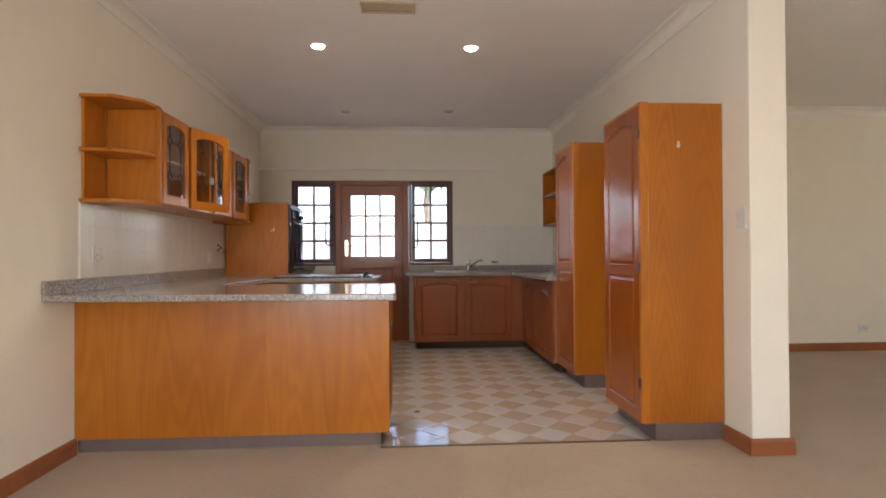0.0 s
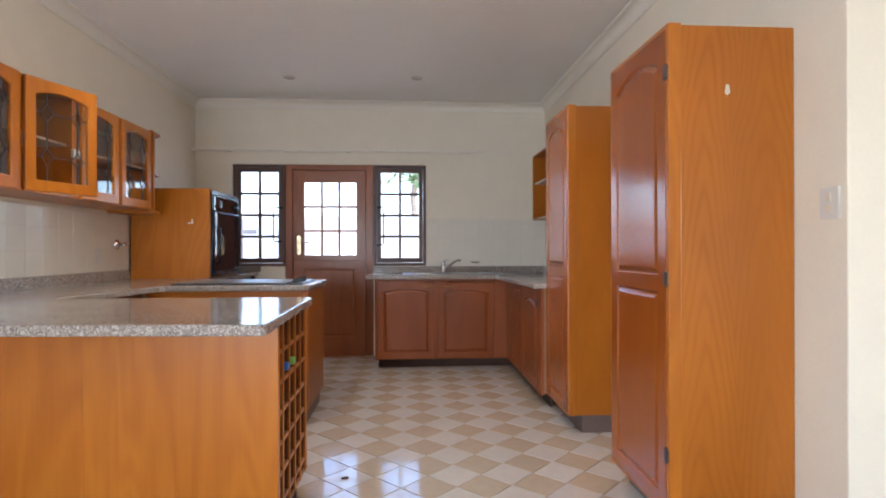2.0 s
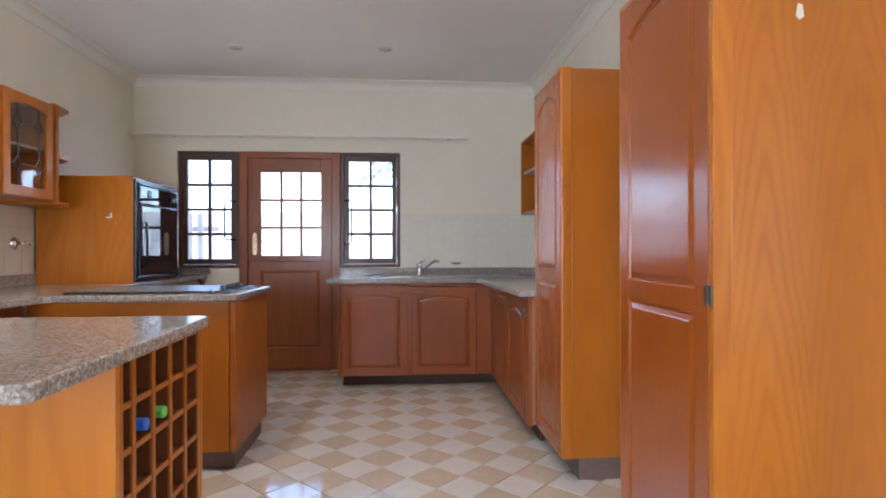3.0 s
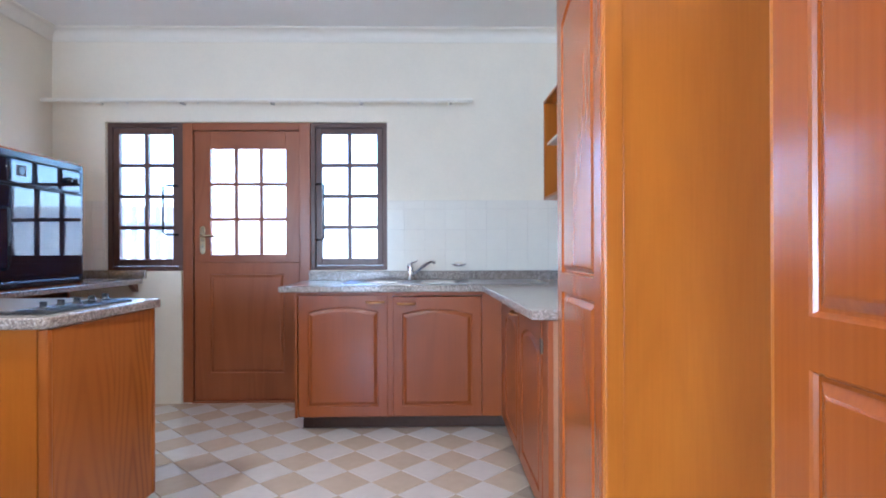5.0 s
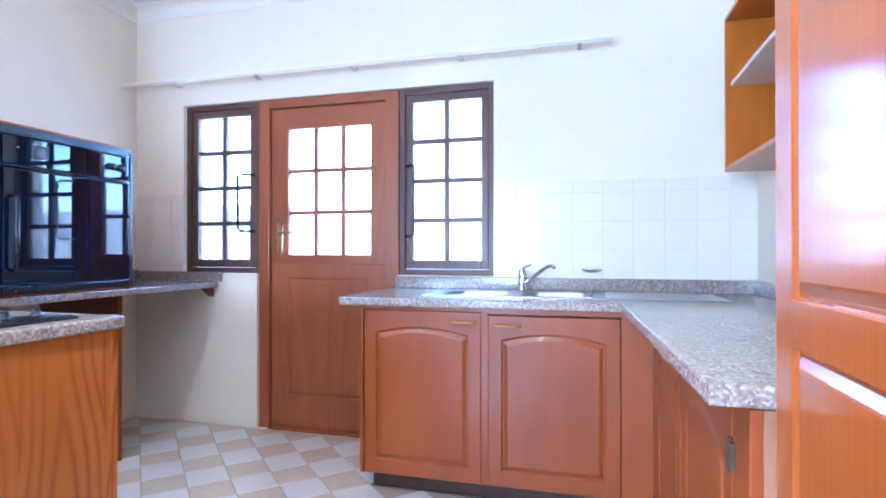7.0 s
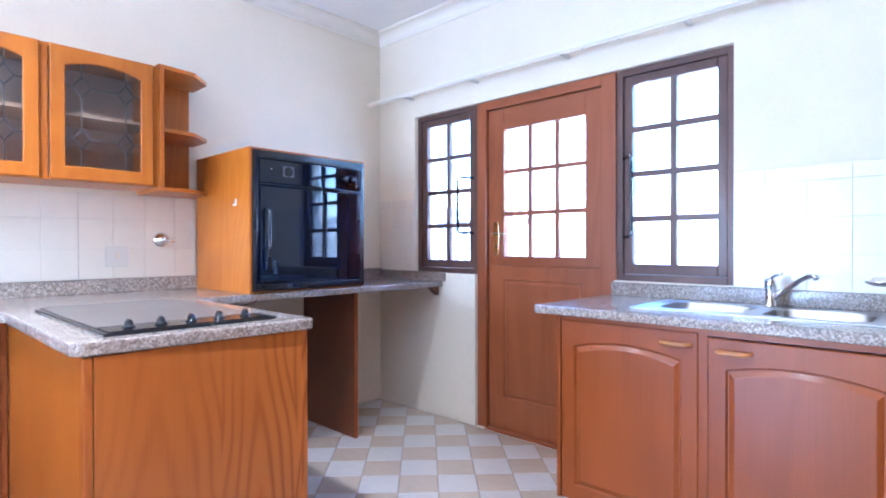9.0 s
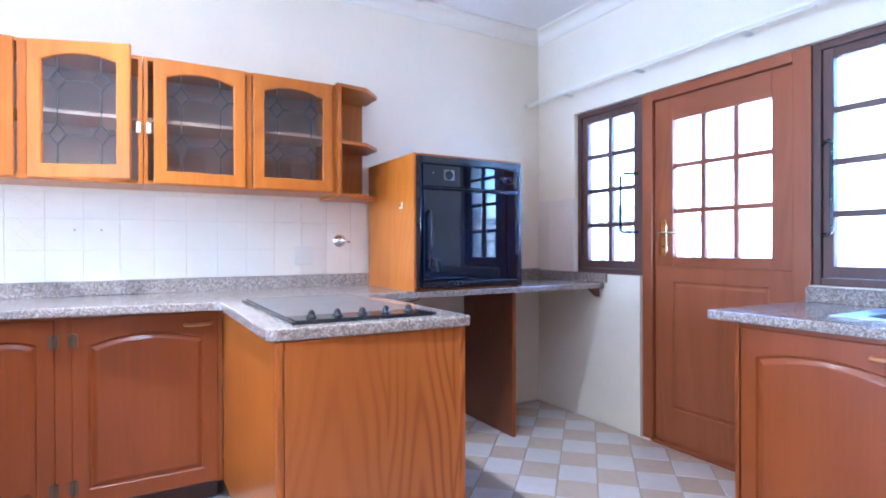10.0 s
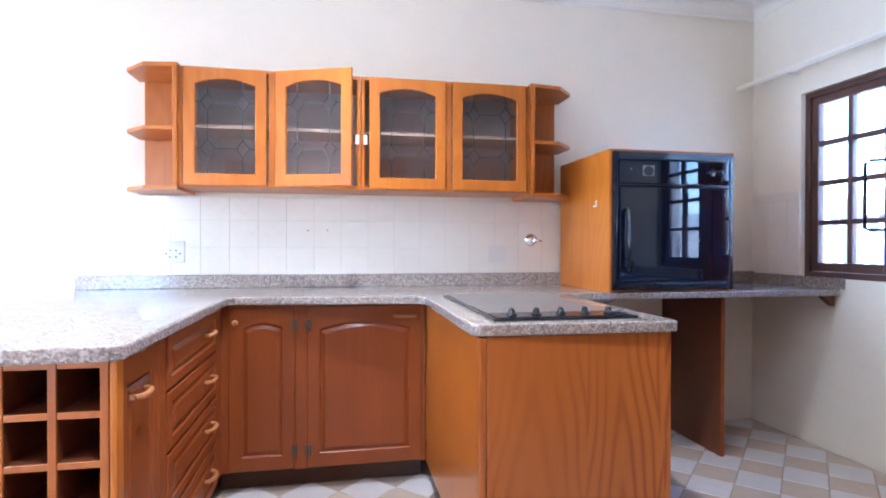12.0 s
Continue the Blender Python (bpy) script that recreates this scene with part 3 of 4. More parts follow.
def garden_door():
    d = thing("door_1", ((DX0 + DX1) / 2, YB + 0.06, 0), "closed varnished timber garden door with nine glass panes", "door", kind="structure")
    y0 = YB + 0.022
    lx0, lx1, top = -0.800, -0.022, 2.010
    part("door_jamb", box(DX0, lx0 - 0.003, y0, y0 + 0.10, 0, HEAD, 0.005), DOORWOOD, d)
    part("door_jamb", box(lx1 + 0.003, DX1, y0, y0 + 0.10, 0, HEAD, 0.005), DOORWOOD, d)
    part("door_head", box(lx0 - 0.003, lx1 + 0.003, y0, y0 + 0.10, top + 0.003, HEAD, 0.005), DOORWOOD_X, d)
    yf = y0 + 0.022
    w = lx1 - lx0
    part("lower_panel", panel_front(w, [(0.012, 1.03, 0.21, 0.948, 0.0)], 0.045, facing((lx0, yf, 0), "-y"), 0.115), DOORWOOD, d)
    gx0, gx1, gz0, gz1 = -0.680, -0.124, 1.092, 1.878
    part("door_stile", box(lx0, gx0, yf, yf + 0.045, 1.034, top, 0.003), DOORWOOD, d)
    part("door_stile", box(gx1, lx1, yf, yf + 0.045, 1.034, top, 0.003), DOORWOOD, d)
    part("door_rail", box(gx0, gx1, yf, yf + 0.045, 1.034, gz0, 0.003), DOORWOOD_X, d)
    part("door_rail", box(gx0, gx1, yf, yf + 0.045, gz1, top, 0.003), DOORWOOD_X, d)
    for i in (1, 2):
        x = gx0 + (gx1 - gx0) * i / 3
        part("glazing_bar", box(x - 0.0135, x + 0.0135, yf + 0.008, yf + 0.037, gz0, gz1, 0.004), DOORWOOD, d)
        z = gz0 + (gz1 - gz0) * i / 3
        part("glazing_bar", box(gx0, gx1, yf + 0.010, yf + 0.035, z - 0.0135, z + 0.0135, 0.004), DOORWOOD_X, d)
    for i in range(3):
        for j in range(3):
            p = part("pane", box(gx0 + (gx1 - gx0) * i / 3, gx0 + (gx1 - gx0) * (i + 1) / 3, yf + 0.021, yf + 0.025, gz0 + (gz1 - gz0) * j / 3, gz0 + (gz1 - gz0) * (j + 1) / 3), GLASS, d)
            p.visible_shadow = False
    hx, hz = -0.738, 1.20
    plate = part("handle_plate", prism([(hx - 0.021, hz - 0.08), (hx - 0.012, hz - 0.105), (hx + 0.012, hz - 0.105), (hx + 0.021, hz - 0.08), (hx + 0.021, hz + 0.08), (hx + 0.012, hz + 0.105), (hx - 0.012, hz + 0.105), (hx - 0.021, hz + 0.08)], 0, 0.005, 0.001, None, Matrix.Translation((0, yf, 0)) @ Matrix.Rotation(radians(90), 4, "X")), BRASS, d, "brass door handle plate")
    part("lever", tube([(hx, yf - 0.002, hz + 0.03), (hx, yf - 0.045, hz + 0.03), (hx + 0.02, yf - 0.052, hz + 0.03), (hx + 0.10, yf - 0.05, hz + 0.028), (hx + 0.115, yf - 0.04, hz + 0.026)], 0.007), BRASS, plate)
    part("keyhole", lathe([(0.006, 0.0), (0.006, 0.002)], (hx, yf - 0.005, hz - 0.05), "-y"), DARKHOLE, plate)
    part("threshold", box(lx0, lx1, YB - 0.003, YB + 0.12, -0.0003, 0.0072, 0.002), DOORWOOD_X, d)
    part("door_stop", box(lx0 - 0.003, lx0 + 0.014, y0 + 0.069, y0 + 0.098, 0.0125, top + 0.003), DOORWOOD, d)
    part("door_stop", box(lx1 - 0.014, lx1 + 0.003, y0 + 0.069, y0 + 0.098, 0.0125, top + 0.003), DOORWOOD, d)
    part("door_stop", box(lx0 + 0.014, lx1 - 0.014, y0 + 0.069, y0 + 0.098, top - 0.012, top + 0.003), DOORWOOD_X, d)
    part("door_stop", box(lx0, lx1, y0 + 0.07, y0 + 0.10, 0, 0.012), DOORWOOD_X, d)


garden_door()


def curtain_rail():
    r = thing("curtain_rail", (-0.27, 7.02, 2.20), "slim off-white curtain rail above door and windows", "curtain rail")
    part("track", box(XL + 0.005, 1.262, 6.985, 7.015, 2.188, 2.208, 0.004), CORNICE, r)
    part("channel", box(XL + 0.005, 1.262, 6.995, 7.005, 2.182, 2.188), CORNICE, r)
    for x in (-1.45, -0.85, -0.2, 0.45, 1.1):
        part("bracket", box(x - 0.012, x + 0.012, 7.015, YB, 2.192, 2.204, 0.002), PLASTIC, r)
    for x in (-1.2, -0.7, -0.05, 0.15, 0.8, 0.9, 1.0):
        part("glider", box(x - 0.005, x + 0.005, 6.996, 7.004, 2.168, 2.181), PLASTIC, r)


curtain_rail()

# ---- tiled surfaces ----
T = 0.152


def wall_tiles(name, origin, way, u0, u1, v0, v1, label, skip=(), decor=None):
    """White glazed tiles on a bed of grout, cut at the edges."""
    m = facing(origin, way)
    base = setting(name, box(u0, u1, v0, v1, 0.0, 0.004, 0, None, m), GROUT, label, "tiling")
    shared = {}
    i0, i1, j1 = int(math.floor(u0 / T)), int(math.ceil(u1 / T)), int(math.ceil((v1 - v0) / T))
    for i in range(i0, i1):
        for j in range(j1):
            a, b = max(u0, i * T) + 0.0008, min(u1, (i + 1) * T) - 0.0008
            c, e = v0 + j * T + 0.0008, min(v1, v0 + (j + 1) * T) - 0.0008
            if b - a < 0.01 or e - c < 0.01 or any(a < s[1] - 0.002 and b > s[0] + 0.002 and c < s[3] - 0.002 and e > s[2] + 0.002 for s in skip):
                continue
            fancy = decor is not None and decor[0] < (a + b) / 2 < decor[1] and decor[2] < (c + e) / 2 < decor[3]
            key = (round(b - a, 4), round(e - c, 4), fancy)
            if key not in shared:
                bm = box(0, b - a, 0, e - c, 0.004, 0.008)
                bmesh.ops.bevel(bm, geom=[ed for ed in bm.edges if all(abs(v.co.z - 0.008) < 1e-6 for v in ed.verts)], offset=0.0009, segments=1, affect="EDGES")
                if fancy:
                    w2, h2 = (b - a) / 2, (e - c) / 2
                    for p, q in (((0.25, 0), (1, 0.75)), ((0, 0.25), (0.75, 1)), ((0.75, 0), (0, 0.75)), ((1, 0.25), (0.25, 1))):
                        p, q = Vector((p[0] * 2 * w2, p[1] * 2 * h2, 0)), Vector((q[0] * 2 * w2, q[1] * 2 * h2, 0))
                        t = (q - p).normalized()
                        box(0.004, (q - p).length - 0.004, -0.003, 0.003, 0.0075, 0.0095, 0.0006, bm, Matrix.Translation(p) @ Matrix.Rotation(math.atan2(t.y, t.x), 4, "Z"))
                me = bpy.data.meshes.new("tile")
                bmesh.ops.recalc_face_normals(bm, faces=bm.faces)
                bm.to_mesh(me)
                bm.free()
                me.materials.append(TILE_W)
                shared[key] = me
            ob = new("tile", shared[key])
            ob.parent = base
            ob.matrix_local = m @ Matrix.Translation((a, c, 0)) @ Matrix.Rotation(radians(random.gauss(0, 0.12)), 4, "X") @ Matrix.Rotation(radians(random.gauss(0, 0.12)), 4, "Y")
    return base
# ---- worktops ----
CT, TH = 0.918, 0.036


def worktop(name, outline, top, label, bevel=0.007):
    w = thing(name, (outline[0][0], outline[0][1], top - TH), label, "worktop")
    part("slab", prism(outline, top - TH, top, bevel), GRANITE, w)
    return w


bar_top = worktop("worktop", [(XL + 0.002, 3.03), (-0.01, 2.92), (0.004, 2.935), (-0.022, 3.87), (-0.05, 3.90), (-1.205, 3.905), (-1.23, 3.93), (-1.13, 4.765), (-1.105, 4.787), (-0.235, 4.79), (-0.21, 4.815), (-0.188, 5.45), (-0.205, 5.468), (-1.17, 5.47), (-1.15, 7.08), (-1.16, YB - 0.002), (XL + 0.002, YB - 0.002)], CT,
                  "grey-brown speckled granite-look worktop with a breakfast bar")
part("upstand", box(XL + 0.001, XL + 0.020, 3.03, YB - 0.002, CT, CT + 0.072, 0.003), GRANITE, bar_top)
part("upstand", box(XL + 0.020, -1.13, YB - 0.021, YB - 0.001, CT, CT + 0.062, 0.003), GRANITE, bar_top)
part("wall_bracket", prism([(YB - 0.02, 0.0), (YB - 0.10, 0.0), (YB - 0.02, -0.06)], -0.02, 0.02, 0, None, Matrix.Translation((-1.20, 0, CT - TH)) @ Matrix(((0, 0, 1, 0), (1, 0, 0, 0), (0, 1, 0, 0), (0, 0, 0, 1)))), DARKENED_WOOD, bar_top)
ST = 0.900
sink_top = thing("worktop", (0.028, 6.435, ST - TH), "grey-brown speckled granite-look worktop holding the sink", "worktop")
SX0, SX1, SY0, SY1 = 0.40, 1.70, 6.62, 7.00
slab = slab_cells([0.028, SX0, 1.275, SX1, XR - 0.002], [5.085, 6.435, SY0, SY1, YB - 0.002], [(0, 0), (1, 0), (1, 2), (2, 2)], ST - TH, ST)
for v in slab.verts:
    if v.co.x < 1.30 and v.co.y < 5.2:
        v.co.x += 0.06
part("slab", slab, GRANITE, sink_top)
part("upstand", box(0.06, XR - 0.003, YB - 0.022, YB - 0.001, ST, ST + 0.068, 0.003), GRANITE, sink_top)
part("upstand", box(XR - 0.022, XR - 0.002, 5.09, YB - 0.023, ST, ST + 0.068, 0.003), GRANITE, sink_top)

# ---- breakfast bar ----


def bar_cabinet():
    c = thing("breakfast_bar_cabinet", (-0.9, 3.3, 0), "orange-brown veneered back panel of the breakfast bar", "cabinet")
    part("front_panel", box(XL + 0.002, -0.7505, 3.305, 3.325, 0.085, CT - TH - 0.002, 0.0008), WOOD, c)
    part("front_panel", box(-0.75, -0.048, 3.305, 3.325, 0.085, CT - TH - 0.002, 0.0008), WOOD, c)
    part("plinth", box(XL + 0.002, -0.10, 3.337, 3.352, 0.004, 0.083), KICK, c, "grey-brown plinth board")
    part("side_panel", box(-0.385, -0.365, 3.327, 3.80, 0.10, CT - TH - 0.002), INSIDE, c)


bar_cabinet()


def wine_rack():
    r = thing("wine_rack", (-0.12, 3.58, 0), "orange-brown wooden bottle rack under the bar end", "wine rack")
    x0, x1, y0, y1, z0, z1 = -0.363, -0.05, 3.328, 3.86, 0.10, CT - TH - 0.002
    # Back, dividers and shelves carry the cells' shade in their colour; lippings stay orange.
    part("back_panel", box(x0, x0 + 0.01, y0, y1, z0, z1), DARKENED_WOOD, r)
    part("plinth", box(x0, x1 - 0.06, y0 + 0.03, y1 - 0.06, 0, z0), KICK, r)
    p = 0.112
    uprights = [y0] + [y1 - 0.018 - i * p for i in (4, 3, 2, 1, 0)]
    for y in uprights:
        d = part("divider", box(x0 + 0.01, x1 - 0.008, y, y + 0.018, z0, z1), DARKENED_WOOD, r)
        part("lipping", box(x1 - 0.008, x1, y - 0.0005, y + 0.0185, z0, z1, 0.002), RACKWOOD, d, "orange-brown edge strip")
    rows, q = 6, 0.119
    low = z1 - 0.016 - rows * q
    for ya, yb in zip(uprights, uprights[1:]):
        for z in [z0] + [low + j * q for j in range(rows + 1)]:
            d = part("shelf", box(x0 + 0.01, x1 - 0.010, ya + 0.018, yb, z, z + 0.016), DARKENED_WOOD, r)
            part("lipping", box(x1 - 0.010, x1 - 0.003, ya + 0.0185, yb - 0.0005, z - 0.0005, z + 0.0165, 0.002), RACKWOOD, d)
    return uprights[1], p, low, q


ry0, rp, rz0, rq = wine_rack()


def bottle(col_i, row_i, cap, label):
    y, z = ry0 + (col_i + 0.5) * rp + 0.009, rz0 + row_i * rq + 0.016 + 0.036
    b = thing("bottle", (-0.1, y, z), label, "bottle")
    part("body", lathe([(0.01, -0.20), (0.033, -0.195), (0.036, -0.18), (0.036, -0.02), (0.030, 0.01), (0.015, 0.05), (0.013, 0.075)], (-0.15, y, z), "x"), CLEARPL, b, "", True)
    part("cap", lathe([(0.016, 0.0), (0.017, 0.004), (0.017, 0.028), (0.014, 0.032)], (-0.075, y, z), "x"), cap, b, "coloured screw cap")


bottle(0, 4, BLUEPL, "milky plastic bottle with a blue cap")
bottle(1, 4, GREENPL, "milky plastic bottle with a green cap")


def base_front(parent, origin, way, w, v0, v1, rise=0.035, grip=None, name="door", upright=False, stile=0.058):
    d = part(name, panel_front(w, [(v0 + 0.004, v1 - 0.004, v0 + 0.065, v1 - 0.075, rise)], 0.02, facing(origin, way), stile), REDWOOD, parent)
    if grip is not None:
        m = facing(origin, way)
        bar_handle(m @ Vector((grip[0], grip[1], 0)), way, 0.105, d, None, upright)
    return d


def drawer_unit():
    c = thing("drawer_unit", (-0.6, 3.6, 0), "red-brown timber drawer unit with four panelled drawers", "drawer unit")
    x0, x1, yf = -1.20, -0.05, 3.868
    part("body", box(x0, -0.39, 3.36, yf - 0.022, 0.10, CT - TH - 0.003), INSIDE, c)
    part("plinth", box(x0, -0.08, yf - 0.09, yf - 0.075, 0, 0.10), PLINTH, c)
    part("corner_post", box(-0.088, -0.049, yf - 0.005, yf + 0.012, 0.10, CT - TH - 0.003, 0.003), WOOD, c)
    base_front(c, (-0.092, yf, 0), "+y", 0.30, 0.105, 0.872, 0.0, (0.12, 0.76), "door", False, 0.055)
    part("stile", box(-0.452, -0.395, yf - 0.02, yf, 0.10, CT - TH - 0.003, 0.002), REDWOOD, c)
    for z0, z1 in ((0.70, 0.872), (0.505, 0.692), (0.31, 0.497), (0.105, 0.302)):
        d = part("drawer", panel_front(0.69, [(z0 + 0.004, z1 - 0.004, z0 + 0.035, z1 - 0.035, 0.0)], 0.022, facing((-0.457, yf + 0.006, 0), "+y"), 0.045), REDWOOD_X, c)
        bar_handle((-0.97, yf + 0.006, (z0 + z1) / 2 + 0.01), "+y", 0.11, d)
    part("filler", box(-1.262, -1.150, yf - 0.02, yf - 0.002, 0.10, CT - TH - 0.003, 0.002), REDWOOD, c)


drawer_unit()


def left_base():
    c = thing("base_cabinet", (-1.5, 4.4, 0), "red-brown base cabinet with two arched panel doors", "cabinet")
    xf = -1.255
    part("body", box(XL + 0.002, xf - 0.024, 3.85, 4.80, 0.10, CT - TH - 0.003), INSIDE, c)
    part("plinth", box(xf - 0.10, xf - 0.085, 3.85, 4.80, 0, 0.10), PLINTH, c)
    for y0, y1 in ((3.85, 3.90), (4.195, 4.25), (4.79, 4.815)):
        part("stile", box(xf - 0.024, xf - 0.004, y0, y1, 0.10, CT - TH - 0.003, 0.002), REDWOOD, c)
    part("rail", box(xf - 0.022, xf - 0.006, 3.90, 4.79, 0.862, CT - TH - 0.003), REDWOOD, c)
    base_front(c, (xf, 3.897, 0), "+x", 0.297, 0.105, 0.868, 0.022, None, "door")
    d = base_front(c, (xf, 4.248, 0), "+x", 0.547, 0.105, 0.868, 0.035, (0.465, 0.815), "door")
    e = part("knob", lathe([(0.006, 0), (0.006, 0.012), (0.014, 0.02), (0.014, 0.028), (0.008, 0.034)], (xf, 3.93, 0.80), "x"), HANDLE_WOOD, c)
    for y in (4.19, 4.254):
        for z in (0.19, 0.78):
            hinge((xf + 0.002, y, z), c)


left_base()


def hob_cabinet():
    c = thing("hob_cabinet", (-0.7, 5.08, 0), "orange-brown veneered cabinet carrying the hob", "cabinet")
    part("side_panel", box(-1.24, -0.25, 4.815, 4.835, 0.10, CT - TH - 0.003, 0.002), CALM, c)
    part("end_panel", box(-0.243, -0.216, 4.838, 5.442, 0.095, CT - TH - 0.003, 0.004), CATHEDRAL, c, "bold cathedral-grained veneer end panel")
    part("corner_bead", box(-0.246, -0.214, 4.813, 4.837, 0.095, CT - TH - 0.003, 0.006), CATHEDRAL, c)
    part("corner_bead", box(-0.248, -0.212, 5.430, 5.452, 0.095, CT - TH - 0.003, 0.005), CATHEDRAL, c)
    part("body", box(-1.20, -0.248, 4.84, 5.42, 0.10, CT - TH - 0.003), INSIDE, c)
    part("plinth", box(-1.20, -0.235, 4.86, 5.40, 0, 0.095), KICK, c, "grey-brown plinth")


hob_cabinet()


def hob():
    h = thing("hob", (-0.65, 5.09, CT), "black built-in ceramic hob with five knobs", "hob")
    part("rim", box(-1.105, -0.262, 4.872, 5.366, CT, CT + 0.009, 0.003), BLACK, h)
    part("glass_plate", box(-1.09, -0.385, 4.887, 5.351, CT + 0.009, CT + 0.013, 0.0015), HOBGLASS, h)
    part("control_strip", box(-0.375, -0.272, 4.887, 5.351, CT + 0.009, CT + 0.012, 0.0012), BLACK, h)
    for i in range(5):
        y = 4.95 + i * 0.085
        k = part("knob", lathe([(0.017, 0), (0.017, 0.003), (0.012, 0.005), (0.011, 0.016), (0.010, 0.018)], (-0.325, y, CT + 0.012)), BLACK, h, "", True)
        part("grip", box(-0.337, -0.313, y - 0.0035, y + 0.0035, CT + 0.027, CT + 0.036, 0.002), BLACK, k)


hob()


def support_panel():
    p = thing("support_panel", (-1.5, 6.48, 0), "dark red-brown upright panel carrying the worktop", "panel")
    part("board", box(XL + 0.002, -1.262, 6.450, 6.470, 0.0, CT - TH - 0.003, 0.001), DARKENED_WOOD, p)
    part("edge_lipping", box(-1.261, -1.253, 6.449, 6.471, 0.0, CT - TH - 0.003, 0.002), REDWOOD, p)
    part("cleat", box(XL + 0.03, -1.30, 6.472, 6.492, CT - TH - 0.028, CT - TH - 0.004, 0.002), REDWOOD_X, p)


support_panel()
cable = thing("cable", (-1.62, 5.9, CT - 0.08), "thin grey cable hanging under the worktop", "cable")
part("lead", tube([(-1.55, 5.55, CT - TH), (-1.5, 5.6, 0.84), (-1.5, 5.75, 0.815), (-1.55, 5.95, 0.83), (-1.6, 6.1, CT - TH - 0.004)], 0.004), WIRE, cable)


def oven():
    c = thing("oven_housing", (-1.48, 6.09, CT), "orange-brown wooden housing around the oven", "cabinet")
    y0, y1, z1, xf = 5.739, 6.448, 1.648, -1.166
    part("side", box(XL + 0.021, xf, y0, y0 + 0.018, CT, z1, 0.002), WOOD, c)
    part("side", box(XL + 0.021, xf, y1 - 0.018, y1, CT, z1, 0.002), WOOD, c)
    part("top", box(XL + 0.021, xf, y0 + 0.018, y1 - 0.018, z1 - 0.018, z1 - 0.001, 0.002), WOOD_Y, c)
    part("base", box(XL + 0.021, xf - 0.02, y0 + 0.018, y1 - 0.018, CT, CT + 0.012), WOOD_Y, c)
    part("catch", box(-1.34, -1.30, y0 - 0.004, y0, 1.362, 1.372), PLASTIC, c, "small white catch mark")
    part("catch", box(-1.311, -1.301, y0 - 0.006, y0, 1.362, 1.396), PLASTIC, c)
    o = thing("oven", (-1.3, 6.09, CT + 0.012), "black built-in electric oven with mirror-dark glass door", "oven")
    a, b, lo, hi = y0 + 0.022, y1 - 0.022, CT + 0.014, z1 - 0.022
    part("carcass", box(-1.70, xf - 0.001, a, b, lo, hi), BLACK, o)
    fr = bmesh.new()
    box(xf, xf + 0.014, a - 0.012, a + 0.018, lo - 0.002, hi + 0.010, 0.003, fr)
    box(xf, xf + 0.014, b - 0.018, b + 0.012, lo - 0.002, hi + 0.010, 0.003, fr)
    box(xf, xf + 0.014, a + 0.018, b - 0.018, hi - 0.030, hi + 0.010, 0.003, fr)
    box(xf, xf + 0.014, a + 0.018, b - 0.018, lo - 0.002, lo + 0.035, 0.003, fr)
    part("surround", fr, BLACK, o)
    zc = hi - 0.165
    panel = part("control_panel", box(xf, xf + 0.018, a + 0.02, b - 0.02, zc + 0.012, hi - 0.034, 0.004), BLACKGLASS, o)
    part("trim", box(xf, xf + 0.022, a + 0.02, b - 0.02, zc - 0.004, zc + 0.010, 0.004), BLACK, o)
    for z in (zc + 0.004, hi - 0.030):
        part("trim_rail", tube([(xf + 0.017, a + 0.02, z), (xf + 0.023, a + 0.05, z), (xf + 0.023, b - 0.05, z), (xf + 0.017, b - 0.02, z)], 0.006), BLACKGLASS, o, "glossy black half-round rail", True)
    for y in (a + 0.012, b - 0.012):
        part("side_rail", tube([(xf + 0.014, y, lo + 0.01), (xf + 0.016, y, (lo + hi) / 2), (xf + 0.014, y, hi - 0.01)], 0.006), BLACKGLASS, o, "", True)
    part("clock", box(xf + 0.018, xf + 0.020, a + 0.15, a + 0.215, zc + 0.05, zc + 0.105, 0.0008), WIRE, panel, "small square silver clock dial")
    part("clock_rim", lathe([(0.024, 0), (0.024, 0.002), (0.020, 0.003)], (xf + 0.020, a + 0.182, zc + 0.077), "x"), BLACK, panel)
    for y in (b - 0.13, b - 0.075):
        part("knob", lathe([(0.020, 0), (0.019, 0.010), (0.015, 0.022), (0.012, 0.024)], (xf + 0.018, y, zc + 0.072), "x"), BLACK, panel, "", True)
    part("lamp", lathe([(0.004, 0), (0.003, 0.002)], (xf + 0.018, a + 0.085, zc + 0.085), "x"), BRASS, panel)
    door = part("oven_door", box(xf + 0.001, xf + 0.026, a + 0.020, b - 0.02, lo + 0.040, zc - 0.006, 0.005), BLACKGLASS, o)
    part("bottom_vent", box(xf + 0.001, xf + 0.016, a + 0.03, b - 0.03, lo + 0.006, lo + 0.030, 0.003), BLACK, o)
    hy = a + 0.055
    part("handle", tube([(xf + 0.026, hy, lo + 0.10), (xf + 0.055, hy, lo + 0.11), (xf + 0.058, hy, lo + 0.25), (xf + 0.055, hy, lo + 0.40), (xf + 0.026, hy, lo + 0.41)], 0.009), BLACK, door, "black upright bar handle", True)


oven()

# ---- sink side ----


